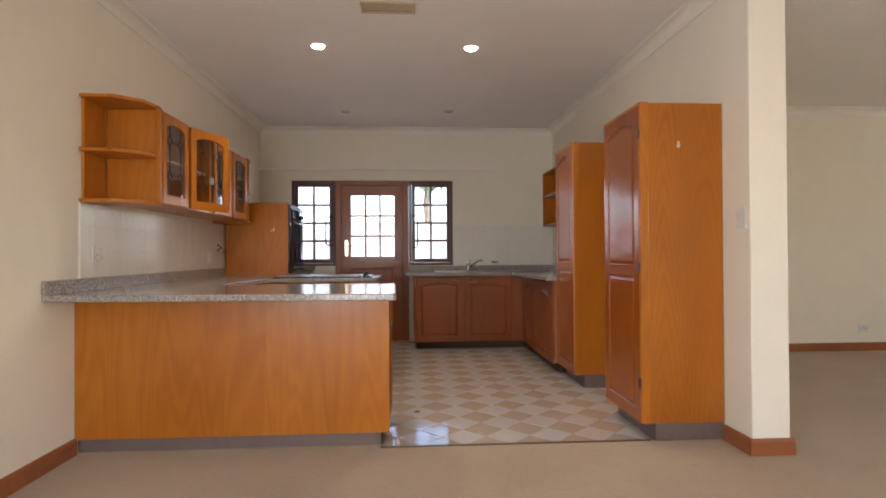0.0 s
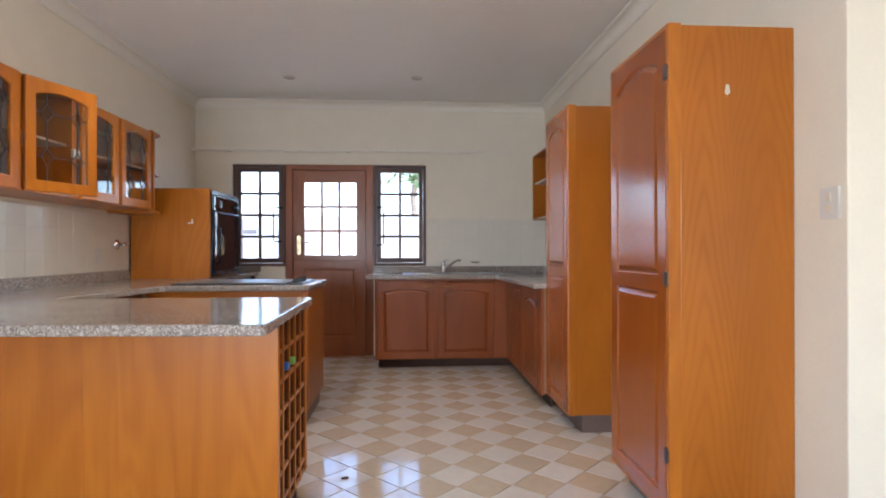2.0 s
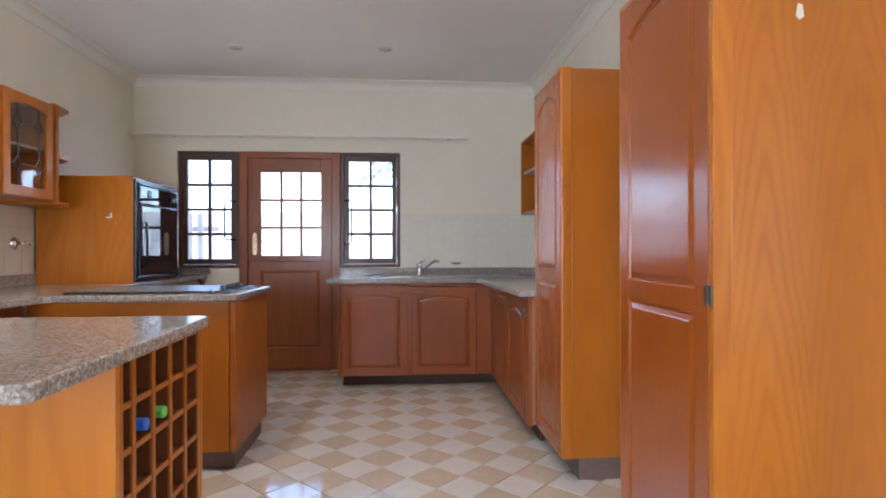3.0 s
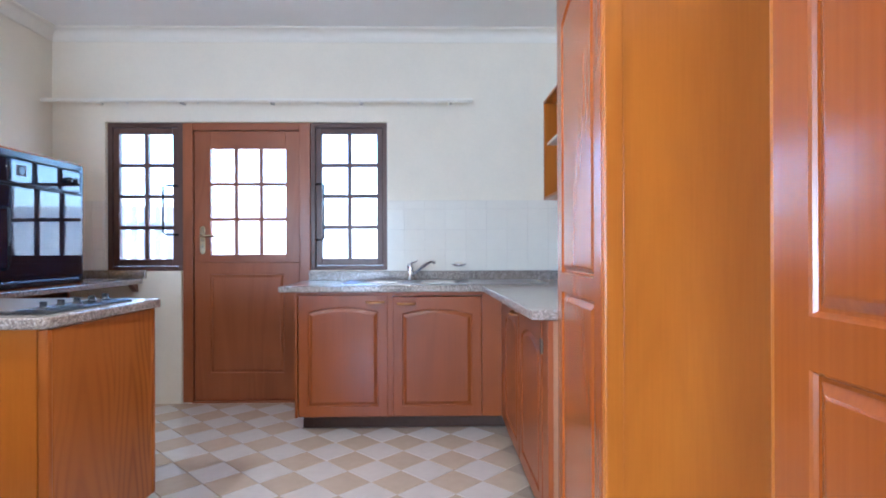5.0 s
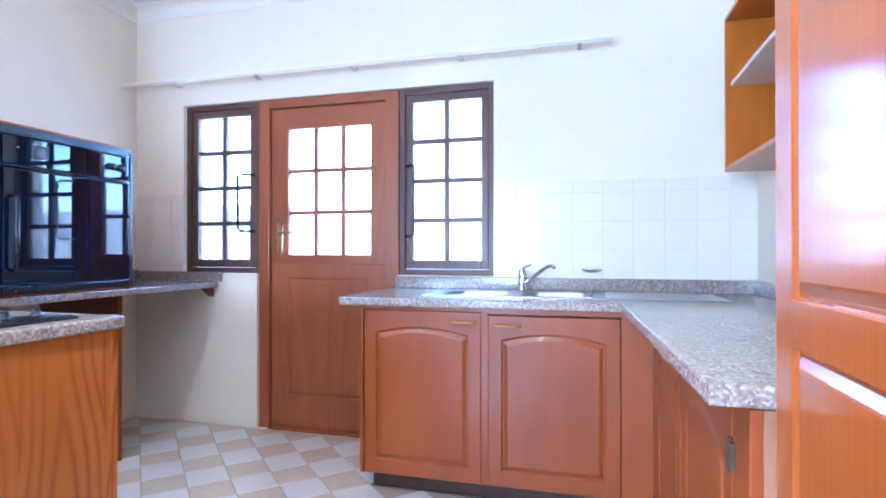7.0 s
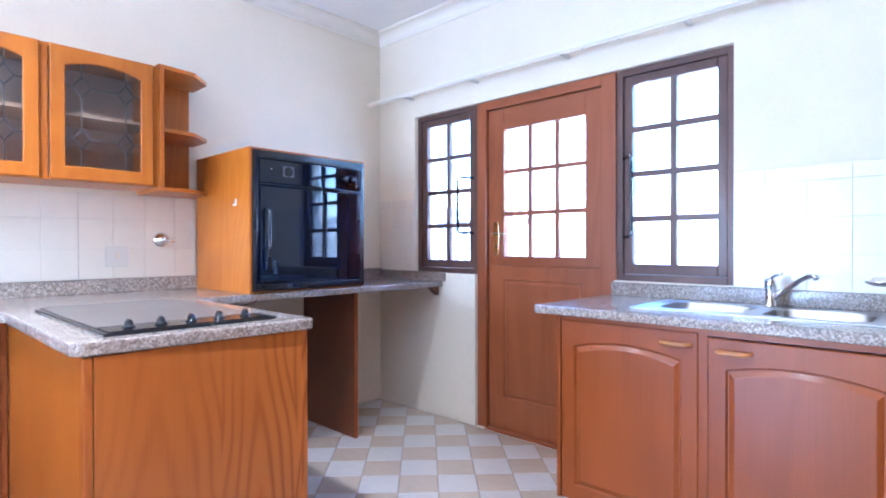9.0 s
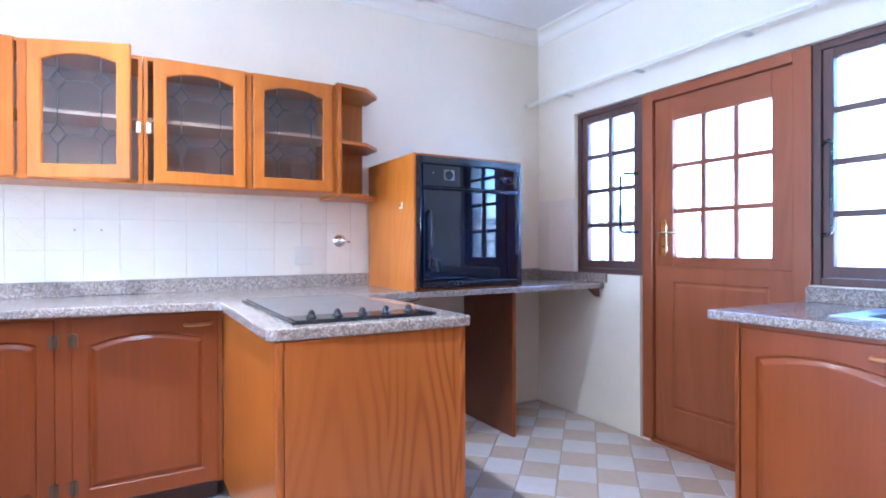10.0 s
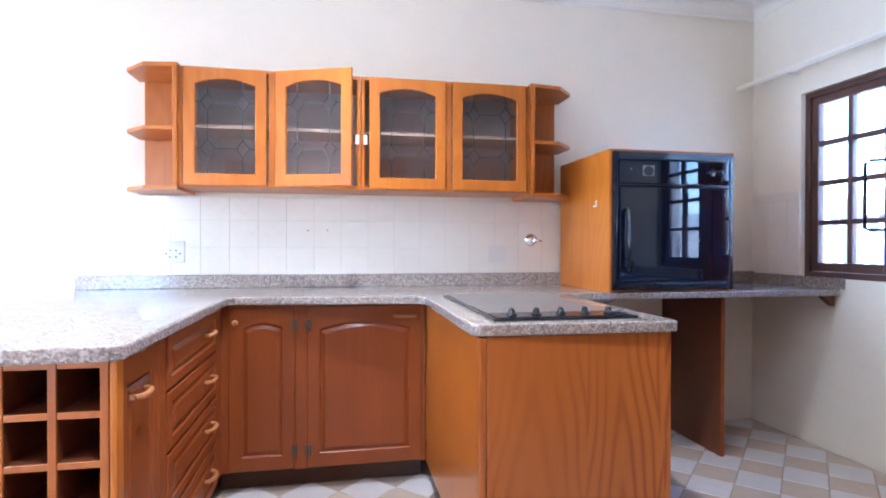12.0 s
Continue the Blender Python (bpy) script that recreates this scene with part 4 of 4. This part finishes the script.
def sink():
    s = thing("sink", (1.05, 6.81, ST), "double-bowl stainless steel sink with drainer", "sink")
    x0, x1, y0, y1 = SX0 - 0.02, SX1 + 0.02, SY0 - 0.02, SY1 + 0.02
    bowls = [(0.46, 0.78), (0.84, 1.16)]
    by0, by1, zt = 6.655, 6.955, ST + 0.005
    d = slab_cells([x0, 0.46, 0.78, 0.84, 1.16, x1], [y0, by0, by1, y1], [(1, 1), (3, 1)], ST + 0.0005, zt, 0.0015)
    part("deck", d, STEEL, s)
    for a, b in bowls:
        own = bmesh.new()
        rows = []
        for inset, z, r in ((0, zt, 0.05), (0.004, ST - 0.004, 0.05), (0.02, ST - 0.13, 0.06), (0.05, ST - 0.15, 0.05), (0.12, ST - 0.153, 0.02)):
            ring = []
            for cx, cy, q in ((b - inset - r, by1 - inset - r, 0), (a + inset + r, by1 - inset - r, 90), (a + inset + r, by0 + inset + r, 180), (b - inset - r, by0 + inset + r, 270)):
                for k in range(5):
                    g = radians(q + 22.5 * k)
                    ring.append(own.verts.new((cx + r * math.cos(g), cy + r * math.sin(g), z)))
            rows.append(ring)
        for p, q in zip(rows, rows[1:]):
            ring_faces(own, p, q)
        own.faces.new(rows[-1])
        corners = [own.verts.new(c) for c in ((b, by1, zt), (a, by1, zt), (a, by0, zt), (b, by0, zt))]
        for i, cv in enumerate(corners):
            for k in range(4):
                own.faces.new((cv, rows[0][i * 5 + k], rows[0][i * 5 + k + 1]))
        bowl = part("bowl", own, STEEL, s, "", True)
        part("waste", lathe([(0.03, 0), (0.03, 0.003), (0.018, 0.004)], ((a + b) / 2, (by0 + by1) / 2, ST - 0.152)), CHROME, bowl)
    for i in range(7):
        y = 6.68 + i * 0.042
        part("drainer_ridge", box(1.22, 1.66, y, y + 0.016, zt, zt + 0.004, 0.0018), STEEL, s)


sink()


def tap():
    t = thing("mixer_tap", (0.81, 6.985, ST + 0.005), "chrome single-lever kitchen mixer tap", "tap")
    x, y, z = 0.81, 6.975, ST + 0.005
    part("body", lathe([(0.026, 0), (0.026, 0.006), (0.021, 0.012), (0.021, 0.075), (0.023, 0.085), (0.023, 0.105), (0.016, 0.118)], (x, y, z)), CHROME, t, "", True)
    part("lever", tube([(x, y, z + 0.112), (x + 0.012, y - 0.02, z + 0.125), (x + 0.05, y - 0.05, z + 0.142)], 0.007), CHROME, t, "", True)
    part("spout", tube([(x + 0.01, y - 0.005, z + 0.035), (x + 0.06, y - 0.035, z + 0.075), (x + 0.115, y - 0.07, z + 0.118), (x + 0.145, y - 0.09, z + 0.135), (x + 0.165, y - 0.102, z + 0.136), (x + 0.172, y - 0.107, z + 0.122)], 0.010), CHROME, t, "", True)


tap()


def soap_dish():
    d = thing("soap_dish", (1.16, 7.05, ST + 0.12), "small chrome wall-mounted soap dish", "soap dish")
    x, y, z = 1.16, 7.05, ST + 0.115
    part("bracket", box(x - 0.012, x + 0.012, y, YB - 0.008, z - 0.012, z + 0.012, 0.003), CHROME, d)
    part("dish", lathe([(0.030, 0), (0.052, 0.010), (0.060, 0.018), (0.056, 0.018), (0.046, 0.012), (0.026, 0.006)], (x, y - 0.015, z - 0.012)), CHROME, d, "", True)
    part("soap", box(x - 0.03, x + 0.025, y - 0.035, y + 0.002, z + 0.0, z + 0.02, 0.008), IVORY, d, "worn piece of soap")


soap_dish()


def sink_cabinet():
    c = thing("sink_cabinet", (0.7, 6.75, 0), "red-brown sink cabinet with two arched panel doors", "cabinet")
    yf = 6.468
    h1 = ST - TH - 0.003
    part("body", box(0.135, 1.30, yf + 0.022, YB - 0.01, 0.10, h1 - 0.17), INSIDE, c)
    part("side", box(0.118, 0.135, yf, YB - 0.01, 0.085, h1, 0.002), REDWOOD, c)
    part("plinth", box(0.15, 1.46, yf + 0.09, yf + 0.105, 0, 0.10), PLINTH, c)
    part("rail", box(0.135, 1.275, yf + 0.004, yf + 0.024, 0.838, h1), REDWOOD_X, c)
    part("stile", box(0.690, 0.722, yf + 0.004, yf + 0.024, 0.09, 0.838), REDWOOD, c)
    base_front(c, (0.140, yf, 0), "-y", 0.552, 0.09, 0.845, 0.03, (0.475, 0.80))
    base_front(c, (0.722, yf + 0.002, 0), "-y", 0.552, 0.09, 0.832, 0.03, (0.085, 0.79))
    part("filler", box(1.276, 1.40, yf + 0.004, yf + 0.024, 0.09, h1, 0.002), REDWOOD, c)


sink_cabinet()


def right_base():
    c = thing("base_cabinet", (1.7, 5.75, 0), "red-brown base cabinet with arched panel doors", "cabinet")
    xf = 1.395
    h1 = ST - TH - 0.003
    part("body", box(xf + 0.022, XR - 0.01, 5.097, 6.44, 0.10, h1), INSIDE, c)
    part("plinth", box(xf + 0.075, xf + 0.09, 5.115, 6.44, 0, 0.10), PLINTH, c)
    part("stile", box(xf + 0.002, xf + 0.022, 5.097, 5.20, 0.09, h1, 0.002), REDWOOD, c)
    part("stile", box(xf + 0.002, xf + 0.022, 5.745, 5.775, 0.09, h1, 0.002), REDWOOD, c)
    part("stile", box(xf + 0.002, xf + 0.022, 6.32, 6.468, 0.09, h1, 0.002), REDWOOD, c)
    d1 = base_front(c, (xf, 5.745, 0), "-x", 0.54, 0.09, 0.845, 0.045)
    d2 = base_front(c, (xf, 6.32, 0), "-x", 0.54, 0.09, 0.845, 0.045, (0.46, 0.80))
    hinge((xf - 0.002, 5.203, 0.75), c)


right_base()


def tall_cabinet(y0, y1, xf, x1, top, label, rail, hinges, veneer):
    c = thing("tall_cabinet", ((xf + x1) / 2, (y0 + y1) / 2, 0), label, "cabinet", "tall cupboards")
    part("side_panel", box(xf + 0.056, x1, y0, y0 + 0.02, 0.108, top, 0.0025), veneer, c, "amber veneered side panel")
    part("side_panel", box(xf + 0.056, x1, y1 - 0.02, y1, 0.108, top, 0.0025), WOOD, c)
    part("body", box(xf + 0.06, x1, y0 + 0.022, y1 - 0.02, 0.108, top - 0.02), INSIDE, c)
    part("top", box(xf + 0.026, x1, y0 + 0.02, y1 - 0.02, top - 0.02, top - 0.002), WOOD_Y, c)
    part("plinth", box(xf + 0.09, x1, y0 + 0.006, y1 - 0.006, 0.0, 0.108), KICK, c, "dark grey-brown plinth")
    for a, b in ((y0 - 0.007, y0 + 0.022), (y1 - 0.022, y1)):
        part("face_stile", box(xf + 0.002, xf + 0.056, a, b, 0.108, top + 0.006, 0.006), WOOD, c)
    part("face_rail", box(xf + 0.003, xf + 0.024, y0 + 0.022, y1 - 0.022, 0.108, 0.125), WOOD_Y, c)
    part("face_rail", box(xf + 0.003, xf + 0.024, y0 + 0.022, y1 - 0.022, top - 0.02, top + 0.004), WOOD_Y, c)
    w = y1 - y0 - 0.02
    d = part("door", panel_front(w, [(0.122, rail, 0.185, rail - 0.035, 0.0), (rail, top - 0.014, rail + 0.03, top - 0.08, 0.05)], 0.021, facing((xf, y1 - 0.01, 0), "-x"), 0.07), TALLDOOR, c, "red-brown door with two raised panels")
    for z in hinges:
        hinge((xf - 0.001, y0 + 0.009, z), c)
    return c


tall_one = tall_cabinet(3.265, 3.850, 1.433, XR - 0.003, 2.012, "tall orange-brown veneered pantry cupboard beside the pier", 1.012, (0.35, 1.03, 1.83), FIGURED)
tall_two = tall_cabinet(4.556, 5.095, 1.43, XR - 0.003, 2.045, "tall orange-brown veneered broom cupboard beside the worktop", 1.01, (), CALM)
part("paint_chip", prism([(1.663, 1.752), (1.673, 1.742), (1.685, 1.752), (1.681, 1.782), (1.669, 1.785)], 0, 0.003, 0, None, Matrix.Translation((0, 3.2655, 0)) @ Matrix.Rotation(radians(90), 4, "X")), IVORY, tall_one, "pale chip in the veneer")


def open_shelf_right():
    c = thing("wall_shelf", (1.9, 6.2, 1.46), "orange-brown open wall cabinet with one white shelf", "wall cabinet")
    x0, y0, y1, z0, z1 = 1.70, 5.30, 6.65, 1.445, 2.09
    part("side", box(x0, XR - 0.002, y1 - 0.018, y1, z0, z1, 0.002), WOOD, c)
    part("side", box(x0, XR - 0.002, y0, y0 + 0.018, z0, z1, 0.002), WOOD, c)
    part("divider", box(x0 + 0.004, XR - 0.012, 6.0, 6.018, z0 + 0.018, z1 - 0.018, 0.002), WOOD, c)
    part("top", box(x0, XR - 0.002, y0 + 0.018, y1 - 0.018, z1 - 0.018, z1 - 0.001, 0.002), WOOD_Y, c)
    part("bottom", box(x0, XR - 0.002, y0 + 0.018, y1 - 0.018, z0 + 0.001, z0 + 0.018, 0.002), WOOD_Y, c)
    part("back", box(XR - 0.012, XR - 0.002, y0 + 0.018, y1 - 0.018, z0 + 0.018, z1 - 0.018), WOOD, c)
    part("shelf", box(x0 + 0.02, XR - 0.012, 6.018, y1 - 0.018, 1.80, 1.816, 0.002), PLASTIC, c, "white shelf board")
    part("shelf", box(x0 + 0.02, XR - 0.012, y0 + 0.018, 6.0, 1.80, 1.816, 0.002), PLASTIC, c)


open_shelf_right()

# ---- glazed wall cabinets ----
WXF, WZ0, WZ1 = -1.472, 1.446, 2.036


def glazed_door(parent, y0, w, swing=0.0):
    m = facing((WXF, y0, WZ0 + 0.004), "+x") @ Matrix.Rotation(radians(-swing), 4, "Y")
    h = WZ1 - WZ0 - 0.008
    d = part("door", glazed_frame(w, h, 0.02, m), WOOD, parent, "arched glazed door with leaded glass")
    lo, hi, a, b = 0.055, h - 0.05, 0.048, w - 0.048
    g = part("glass", box(a, b, lo, hi, -0.014, -0.010, 0, None, m), SMOKED, d, "smoky leaded glass")
    g.visible_shadow = False
    pw, ph = b - a, hi - lo
    bm = bmesh.new()
    for u in (0.22, 0.78):
        segs = [((u, 1), (u, 0.84)), ((u, 0.66), (u, 0.36)), ((u, 0.18), (u, 0))]
        for v in (0.75, 0.27):
            segs += [((u - 0.11, v), (u, v + 0.09)), ((u, v + 0.09), (u + 0.11, v)), ((u + 0.11, v), (u, v - 0.09)), ((u, v - 0.09), (u - 0.11, v))]
            segs += [((0, v), (0.11, v))] if u < 0.5 else [((0.89, v), (1, v)), ((0.33, v), (0.67, v))]
        for (u0, v0), (u1, v1) in segs:
            p, q = Vector((a + u0 * pw, lo + v0 * ph, -0.008)), Vector((a + u1 * pw, lo + v1 * ph, -0.008))
            t = (q - p).normalized()
            box(0, (q - p).length, -0.0023, 0.0023, -0.002, 0.002, 0, bm, m @ Matrix.Translation(p) @ Matrix.Rotation(math.atan2(t.y, t.x), 4, "Z"))
    part("leading", bm, LEAD, d, "dark lead strips in a diamond pattern")
    return d


def wall_cabinet(y0, y1, doors, label):
    c = thing("wall_cabinet", (-1.64, (y0 + y1) / 2, WZ0), label, "wall cabinet", "glazed wall cabinets")
    xb, xf = XL + 0.002, WXF - 0.022
    part("side", box(xb, xf, y0, y0 + 0.018, WZ0, WZ1, 0.002), WOOD, c)
    part("side", box(xb, xf, y1 - 0.018, y1, WZ0, WZ1, 0.002), WOOD, c)
    part("top", box(xb, xf, y0 + 0.018, y1 - 0.018, WZ1 - 0.018, WZ1, 0.002), WOOD_Y, c)
    part("bottom", box(xb, xf, y0 + 0.018, y1 - 0.018, WZ0, WZ0 + 0.018, 0.002), WOOD_Y, c)
    part("back", box(xb, xb + 0.008, y0 + 0.018, y1 - 0.018, WZ0 + 0.018, WZ1 - 0.018), CABIN, c)
    part("shelf", box(xb + 0.01, xf - 0.03, y0 + 0.02, y1 - 0.02, 1.742, 1.758, 0.002), SHELFWOOD, c)
    mid = (y0 + y1) / 2
    part("mullion", box(xf - 0.02, xf, mid - 0.018, mid + 0.018, WZ0 + 0.018, WZ1 - 0.018, 0.002), WOOD, c)
    for y, w, swing in doors:
        glazed_door(c, y, w, swing)
    return c


wc_a = wall_cabinet(3.62, 4.506, [(3.645, 0.392, 0), (4.079, 0.40, 20)], "orange wall cabinet with arched leaded-glass doors, one standing ajar")
wc_b = wall_cabinet(4.509, 5.432, [(4.550, 0.405, 0), (4.993, 0.412, 0)], "orange wall cabinet with two closed arched leaded-glass doors")
for y in (4.488, 4.53):
    part("catch", box(WXF - 0.022, WXF - 0.006, y - 0.010, y + 0.010, 1.68, 1.73, 0.003), PLASTIC, wc_a if y < 4.507 else wc_b, "small white plastic catch")


def end_shelf(y_cab, y_end, label):
    """An open end unit with cut-off corners; y_cab is the side at the cabinet."""
    s = 1 if y_end > y_cab else -1
    c = thing("end_shelf", (-1.65, (y_cab + y_end) / 2, WZ0), label, "shelf unit", "open end shelves")
    xb = XL + 0.002
    part("back", box(xb, xb + 0.014, min(y_cab, y_end) + 0.03, max(y_cab, y_end) - 0.03, WZ0 - 0.002, WZ1 - 0.006), WOOD, c)
    part("end_post", box(WXF - 0.03, WXF + 0.004, min(y_cab, y_cab + s * 0.022), max(y_cab, y_cab + s * 0.022), WZ0, WZ1 + 0.004, 0.003), WOOD, c)
    for z in (WZ0 - 0.018, 1.72, WZ1 - 0.006):
        pts = [(xb + 0.001, y_cab), (WXF - 0.004, y_cab), (WXF - 0.03, y_end - s * 0.115), (xb + 0.18, y_end), (xb + 0.001, y_end)]
        part("shelf", prism(pts, z, z + 0.02, 0.003), WOOD_Y, c)


end_shelf(3.62, 3.34, "open orange-brown end shelf with cut corners")
end_shelf(5.432, 5.73, "open orange-brown end shelf with cut corners beside the oven")

# ---- small fittings ----


def downlight(x, y, lit):
    d = thing("downlight", (x, y, CZ - 0.02), "lit round recessed ceiling downlight" if lit else "unlit round recessed ceiling downlight", "ceiling light", "downlights")
    rim = bmesh.new()
    lathe([(0.060, 0.0), (0.060, -0.006), (0.052, -0.010), (0.048, -0.004)], (x, y, CZ), "z", rim, 28)
    part("rim", rim, PLASTIC, d, "", True)
    part("bulb", lathe([(0.046, 0), (0.045, -0.006), (0.030, -0.012), (0.010, -0.014)], (x, y, CZ - 0.0045), "z", None, 24), BULB if lit else BULB_OFF, d, "", True)


for lx, ly, lit in DOWNLIGHTS:
    downlight(lx, ly, lit)


def ceiling_vent():
    v = thing("ceiling_vent", (-0.06, 3.67, CZ - 0.01), "cream metal ceiling vent with dark slots", "vent")
    x0, x1, y0, y1 = -0.237, 0.115, 3.60, 3.757
    part("backing", box(x0 + 0.01, x1 - 0.01, y0 + 0.01, y1 - 0.01, CZ - 0.004, CZ - 0.001), DARKHOLE, v)
    fr = bmesh.new()
    box(x0, x1, y0, y0 + 0.02, CZ - 0.014, CZ, 0.003, fr)
    box(x0, x1, y1 - 0.02, y1, CZ - 0.014, CZ, 0.003, fr)
    box(x0, x0 + 0.02, y0 + 0.02, y1 - 0.02, CZ - 0.014, CZ, 0.003, fr)
    box(x1 - 0.02, x1, y0 + 0.02, y1 - 0.02, CZ - 0.014, CZ, 0.003, fr)
    box(-0.067, -0.055, y0 + 0.02, y1 - 0.02, CZ - 0.013, CZ, 0.002, fr)
    part("frame", fr, VENT, v)
    for i in range(6):
        y = y0 + 0.028 + i * 0.016
        for a, b in ((x0 + 0.02, -0.067), (-0.055, x1 - 0.02)):
            part("slat", box(a, b, y, y + 0.005, CZ - 0.012, CZ - 0.005), VENT, v)


ceiling_vent()


def plate(name, at, way, w, h, label, category, holes=(), rocker=()):
    m = facing(at, way)
    s = thing(name, at, label, category)
    part("cover", box(-w / 2, w / 2, -h / 2, h / 2, 0, 0.009, 0.003, None, m), PLASTIC, s)
    for u, v in holes:
        part("hole", lathe([(0.0045, 0), (0.0045, 0.0006)], m @ Vector((u, v, 0.009)), {"+x": "x", "-x": "-x", "-y": "-y"}[way], None, 10), DARKHOLE, s)
    for u, v, a, b in rocker:
        part("rocker", box(u - a / 2, u + a / 2, v - b / 2, v + b / 2, 0.009, 0.013, 0.0015, None, m), IVORY, s)
    return s


plate("wall_socket", (XL + 0.009, 3.51, 1.118), "+x", 0.118, 0.118, "white square double wall socket", "socket", [(-0.035, -0.01), (-0.015, -0.028), (-0.015, 0.008), (0.035, -0.01), (0.015, -0.028), (0.015, 0.008)], [(-0.025, 0.036, 0.014, 0.022), (0.025, 0.036, 0.014, 0.022)])
plate("wall_switch", (XL + 0.009, 5.337, 1.106), "+x", 0.11, 0.11, "white square isolator switch", "switch", (), [(0, 0, 0.018, 0.03)])
plate("wall_switch", (XR, 3.085, 1.31), "-x", 0.085, 0.115, "ivory light switch on the pier", "switch", (), [(0.0, 0.02, 0.02, 0.028), (0.0, -0.02, 0.02, 0.028)])
plate("wall_socket", (5.18, FAR_Y, 0.25), "-y", 0.115, 0.085, "white wall socket above the skirting", "socket", [(-0.02, 0.0), (0.0, 0.016), (0.02, 0.0)], [(0.04, 0.0, 0.014, 0.022)])


def gas_valve():
    v = thing("wall_valve", (XL + 0.02, 5.553, 1.191), "chrome stop valve on the tiled wall", "valve")
    part("rosette", lathe([(0.040, 0), (0.038, 0.008), (0.022, 0.018), (0.018, 0.022)], (XL + 0.009, 5.553, 1.191), "x"), CHROME, v, "", True)
    part("stem", lathe([(0.011, 0), (0.011, 0.03), (0.017, 0.034), (0.017, 0.048), (0.012, 0.052)], (XL + 0.03, 5.553, 1.191), "x"), CHROME, v, "", True)
    part("lever", tube([(XL + 0.075, 5.553, 1.191), (XL + 0.085, 5.568, 1.188), (XL + 0.085, 5.593, 1.183)], 0.006), CHROME, v, "", True)


gas_valve()

bit = thing("dry_leaf", (0.12, 3.98, 0.0), "tiny dark dry leaf on the floor tiles", "leaf")
part("blade", prism([(0.10, 3.975), (0.118, 3.968), (0.14, 3.98), (0.122, 3.992), (0.112, 3.984)], 0.001, 0.009, 0.002), PLINTH, bit)

# ---- tiles ----
tiles_left = wall_tiles("tiling_left", (XL, 0, 0), "+x", 3.34, 5.735, CT + 0.072, 1.424, "white glazed wall tiles under the wall cabinets", (), (3.70, 4.17, 1.0, 1.45))
for y in (4.22, 4.33):
    hole = link_mesh("drill_hole", lathe([(0.004, 0), (0.004, 0.0006)], (XL + 0.0082, y, 1.24), "x", None, 10), DARKHOLE)
    hole.parent = tiles_left
wall_tiles("tiling_back", (0, YB, 0), "-y", WX1 + 0.002, XR, ST + 0.068, 1.487, "white glazed wall tiles behind the sink")
wall_tiles("tiling_corner", (0, YB, 0), "-y", XL + 0.001, WX0 - 0.002, CT + 0.064, 1.487, "white glazed wall tiles beside the window")

U0, V0, P = 3.965, 5.115, 0.191
R = P / 2 ** 0.5
HIDDEN = [(XL, -1.33, 3.3, 4.86), (XL, -0.25, 4.9, 5.30), (XL, -0.06, 3.3, 3.76), (0.26, XR, 6.55, YB), (1.48, XR, 5.1, YB), (1.70, XR, 3.3, 3.9), (1.60, XR, 4.6, 5.1)]


def clip(poly, axis, limit, keep):
    out = []
    for i, p in enumerate(poly):
        q = poly[i - 1]
        a, b = keep * (q[axis] - limit), keep * (p[axis] - limit)
        if a * b < 0:
            t = a / (a - b)
            out.append((q[0] + (p[0] - q[0]) * t, q[1] + (p[1] - q[1]) * t))
        if b >= 0:
            out.append(p)
    return out


whole = {}
for iu in range(-16, 24):
    for iv in range(-28, 24):
        u, v = U0 + (iu + 0.5) * P, V0 + (iv + 0.5) * P
        cx, cy = (u - v) / 2 ** 0.5, (u + v) / 2 ** 0.5
        if not (XL - R < cx < XR + R and EDGE - R < cy < YB + R) or any(a < cx < b and c < cy < d for a, b, c, d in HIDDEN):
            continue
        g = R - 0.003
        poly = [(cx - g, cy), (cx, cy - g), (cx + g, cy), (cx, cy + g)]
        cut = poly
        for axis, limit, keep in ((0, XL + 0.002, 1), (0, XR - 0.002, -1), (1, EDGE + 0.004, 1), (1, YB - 0.009, -1)):
            cut = clip(cut, axis, limit, keep)
        if len(cut) < 3:
            continue
        pale = (iu + iv) % 2 == 1
        key = pale if cut == poly else None
        if key is None or key not in whole:
            bm = prism([(x - cx, y - cy) for x, y in cut], -0.006, 0.0)
            if key is not None:
                bmesh.ops.bevel(bm, geom=[e for e in bm.edges if all(w.co.z > -0.001 for w in e.verts)], offset=0.002, segments=1, affect="EDGES")
            bmesh.ops.recalc_face_normals(bm, faces=bm.faces)
            me = bpy.data.meshes.new("floor_tile")
            bm.to_mesh(me)
            bm.free()
            me.materials.append(FLOOR_A if pale else FLOOR_B)
            if key is not None:
                whole[key] = me
        else:
            me = whole[key]
        ob = new("floor_tile", me)
        ob.parent = kitchen_floor
        ob.location = (cx, cy, random.uniform(-0.0006, 0.0))
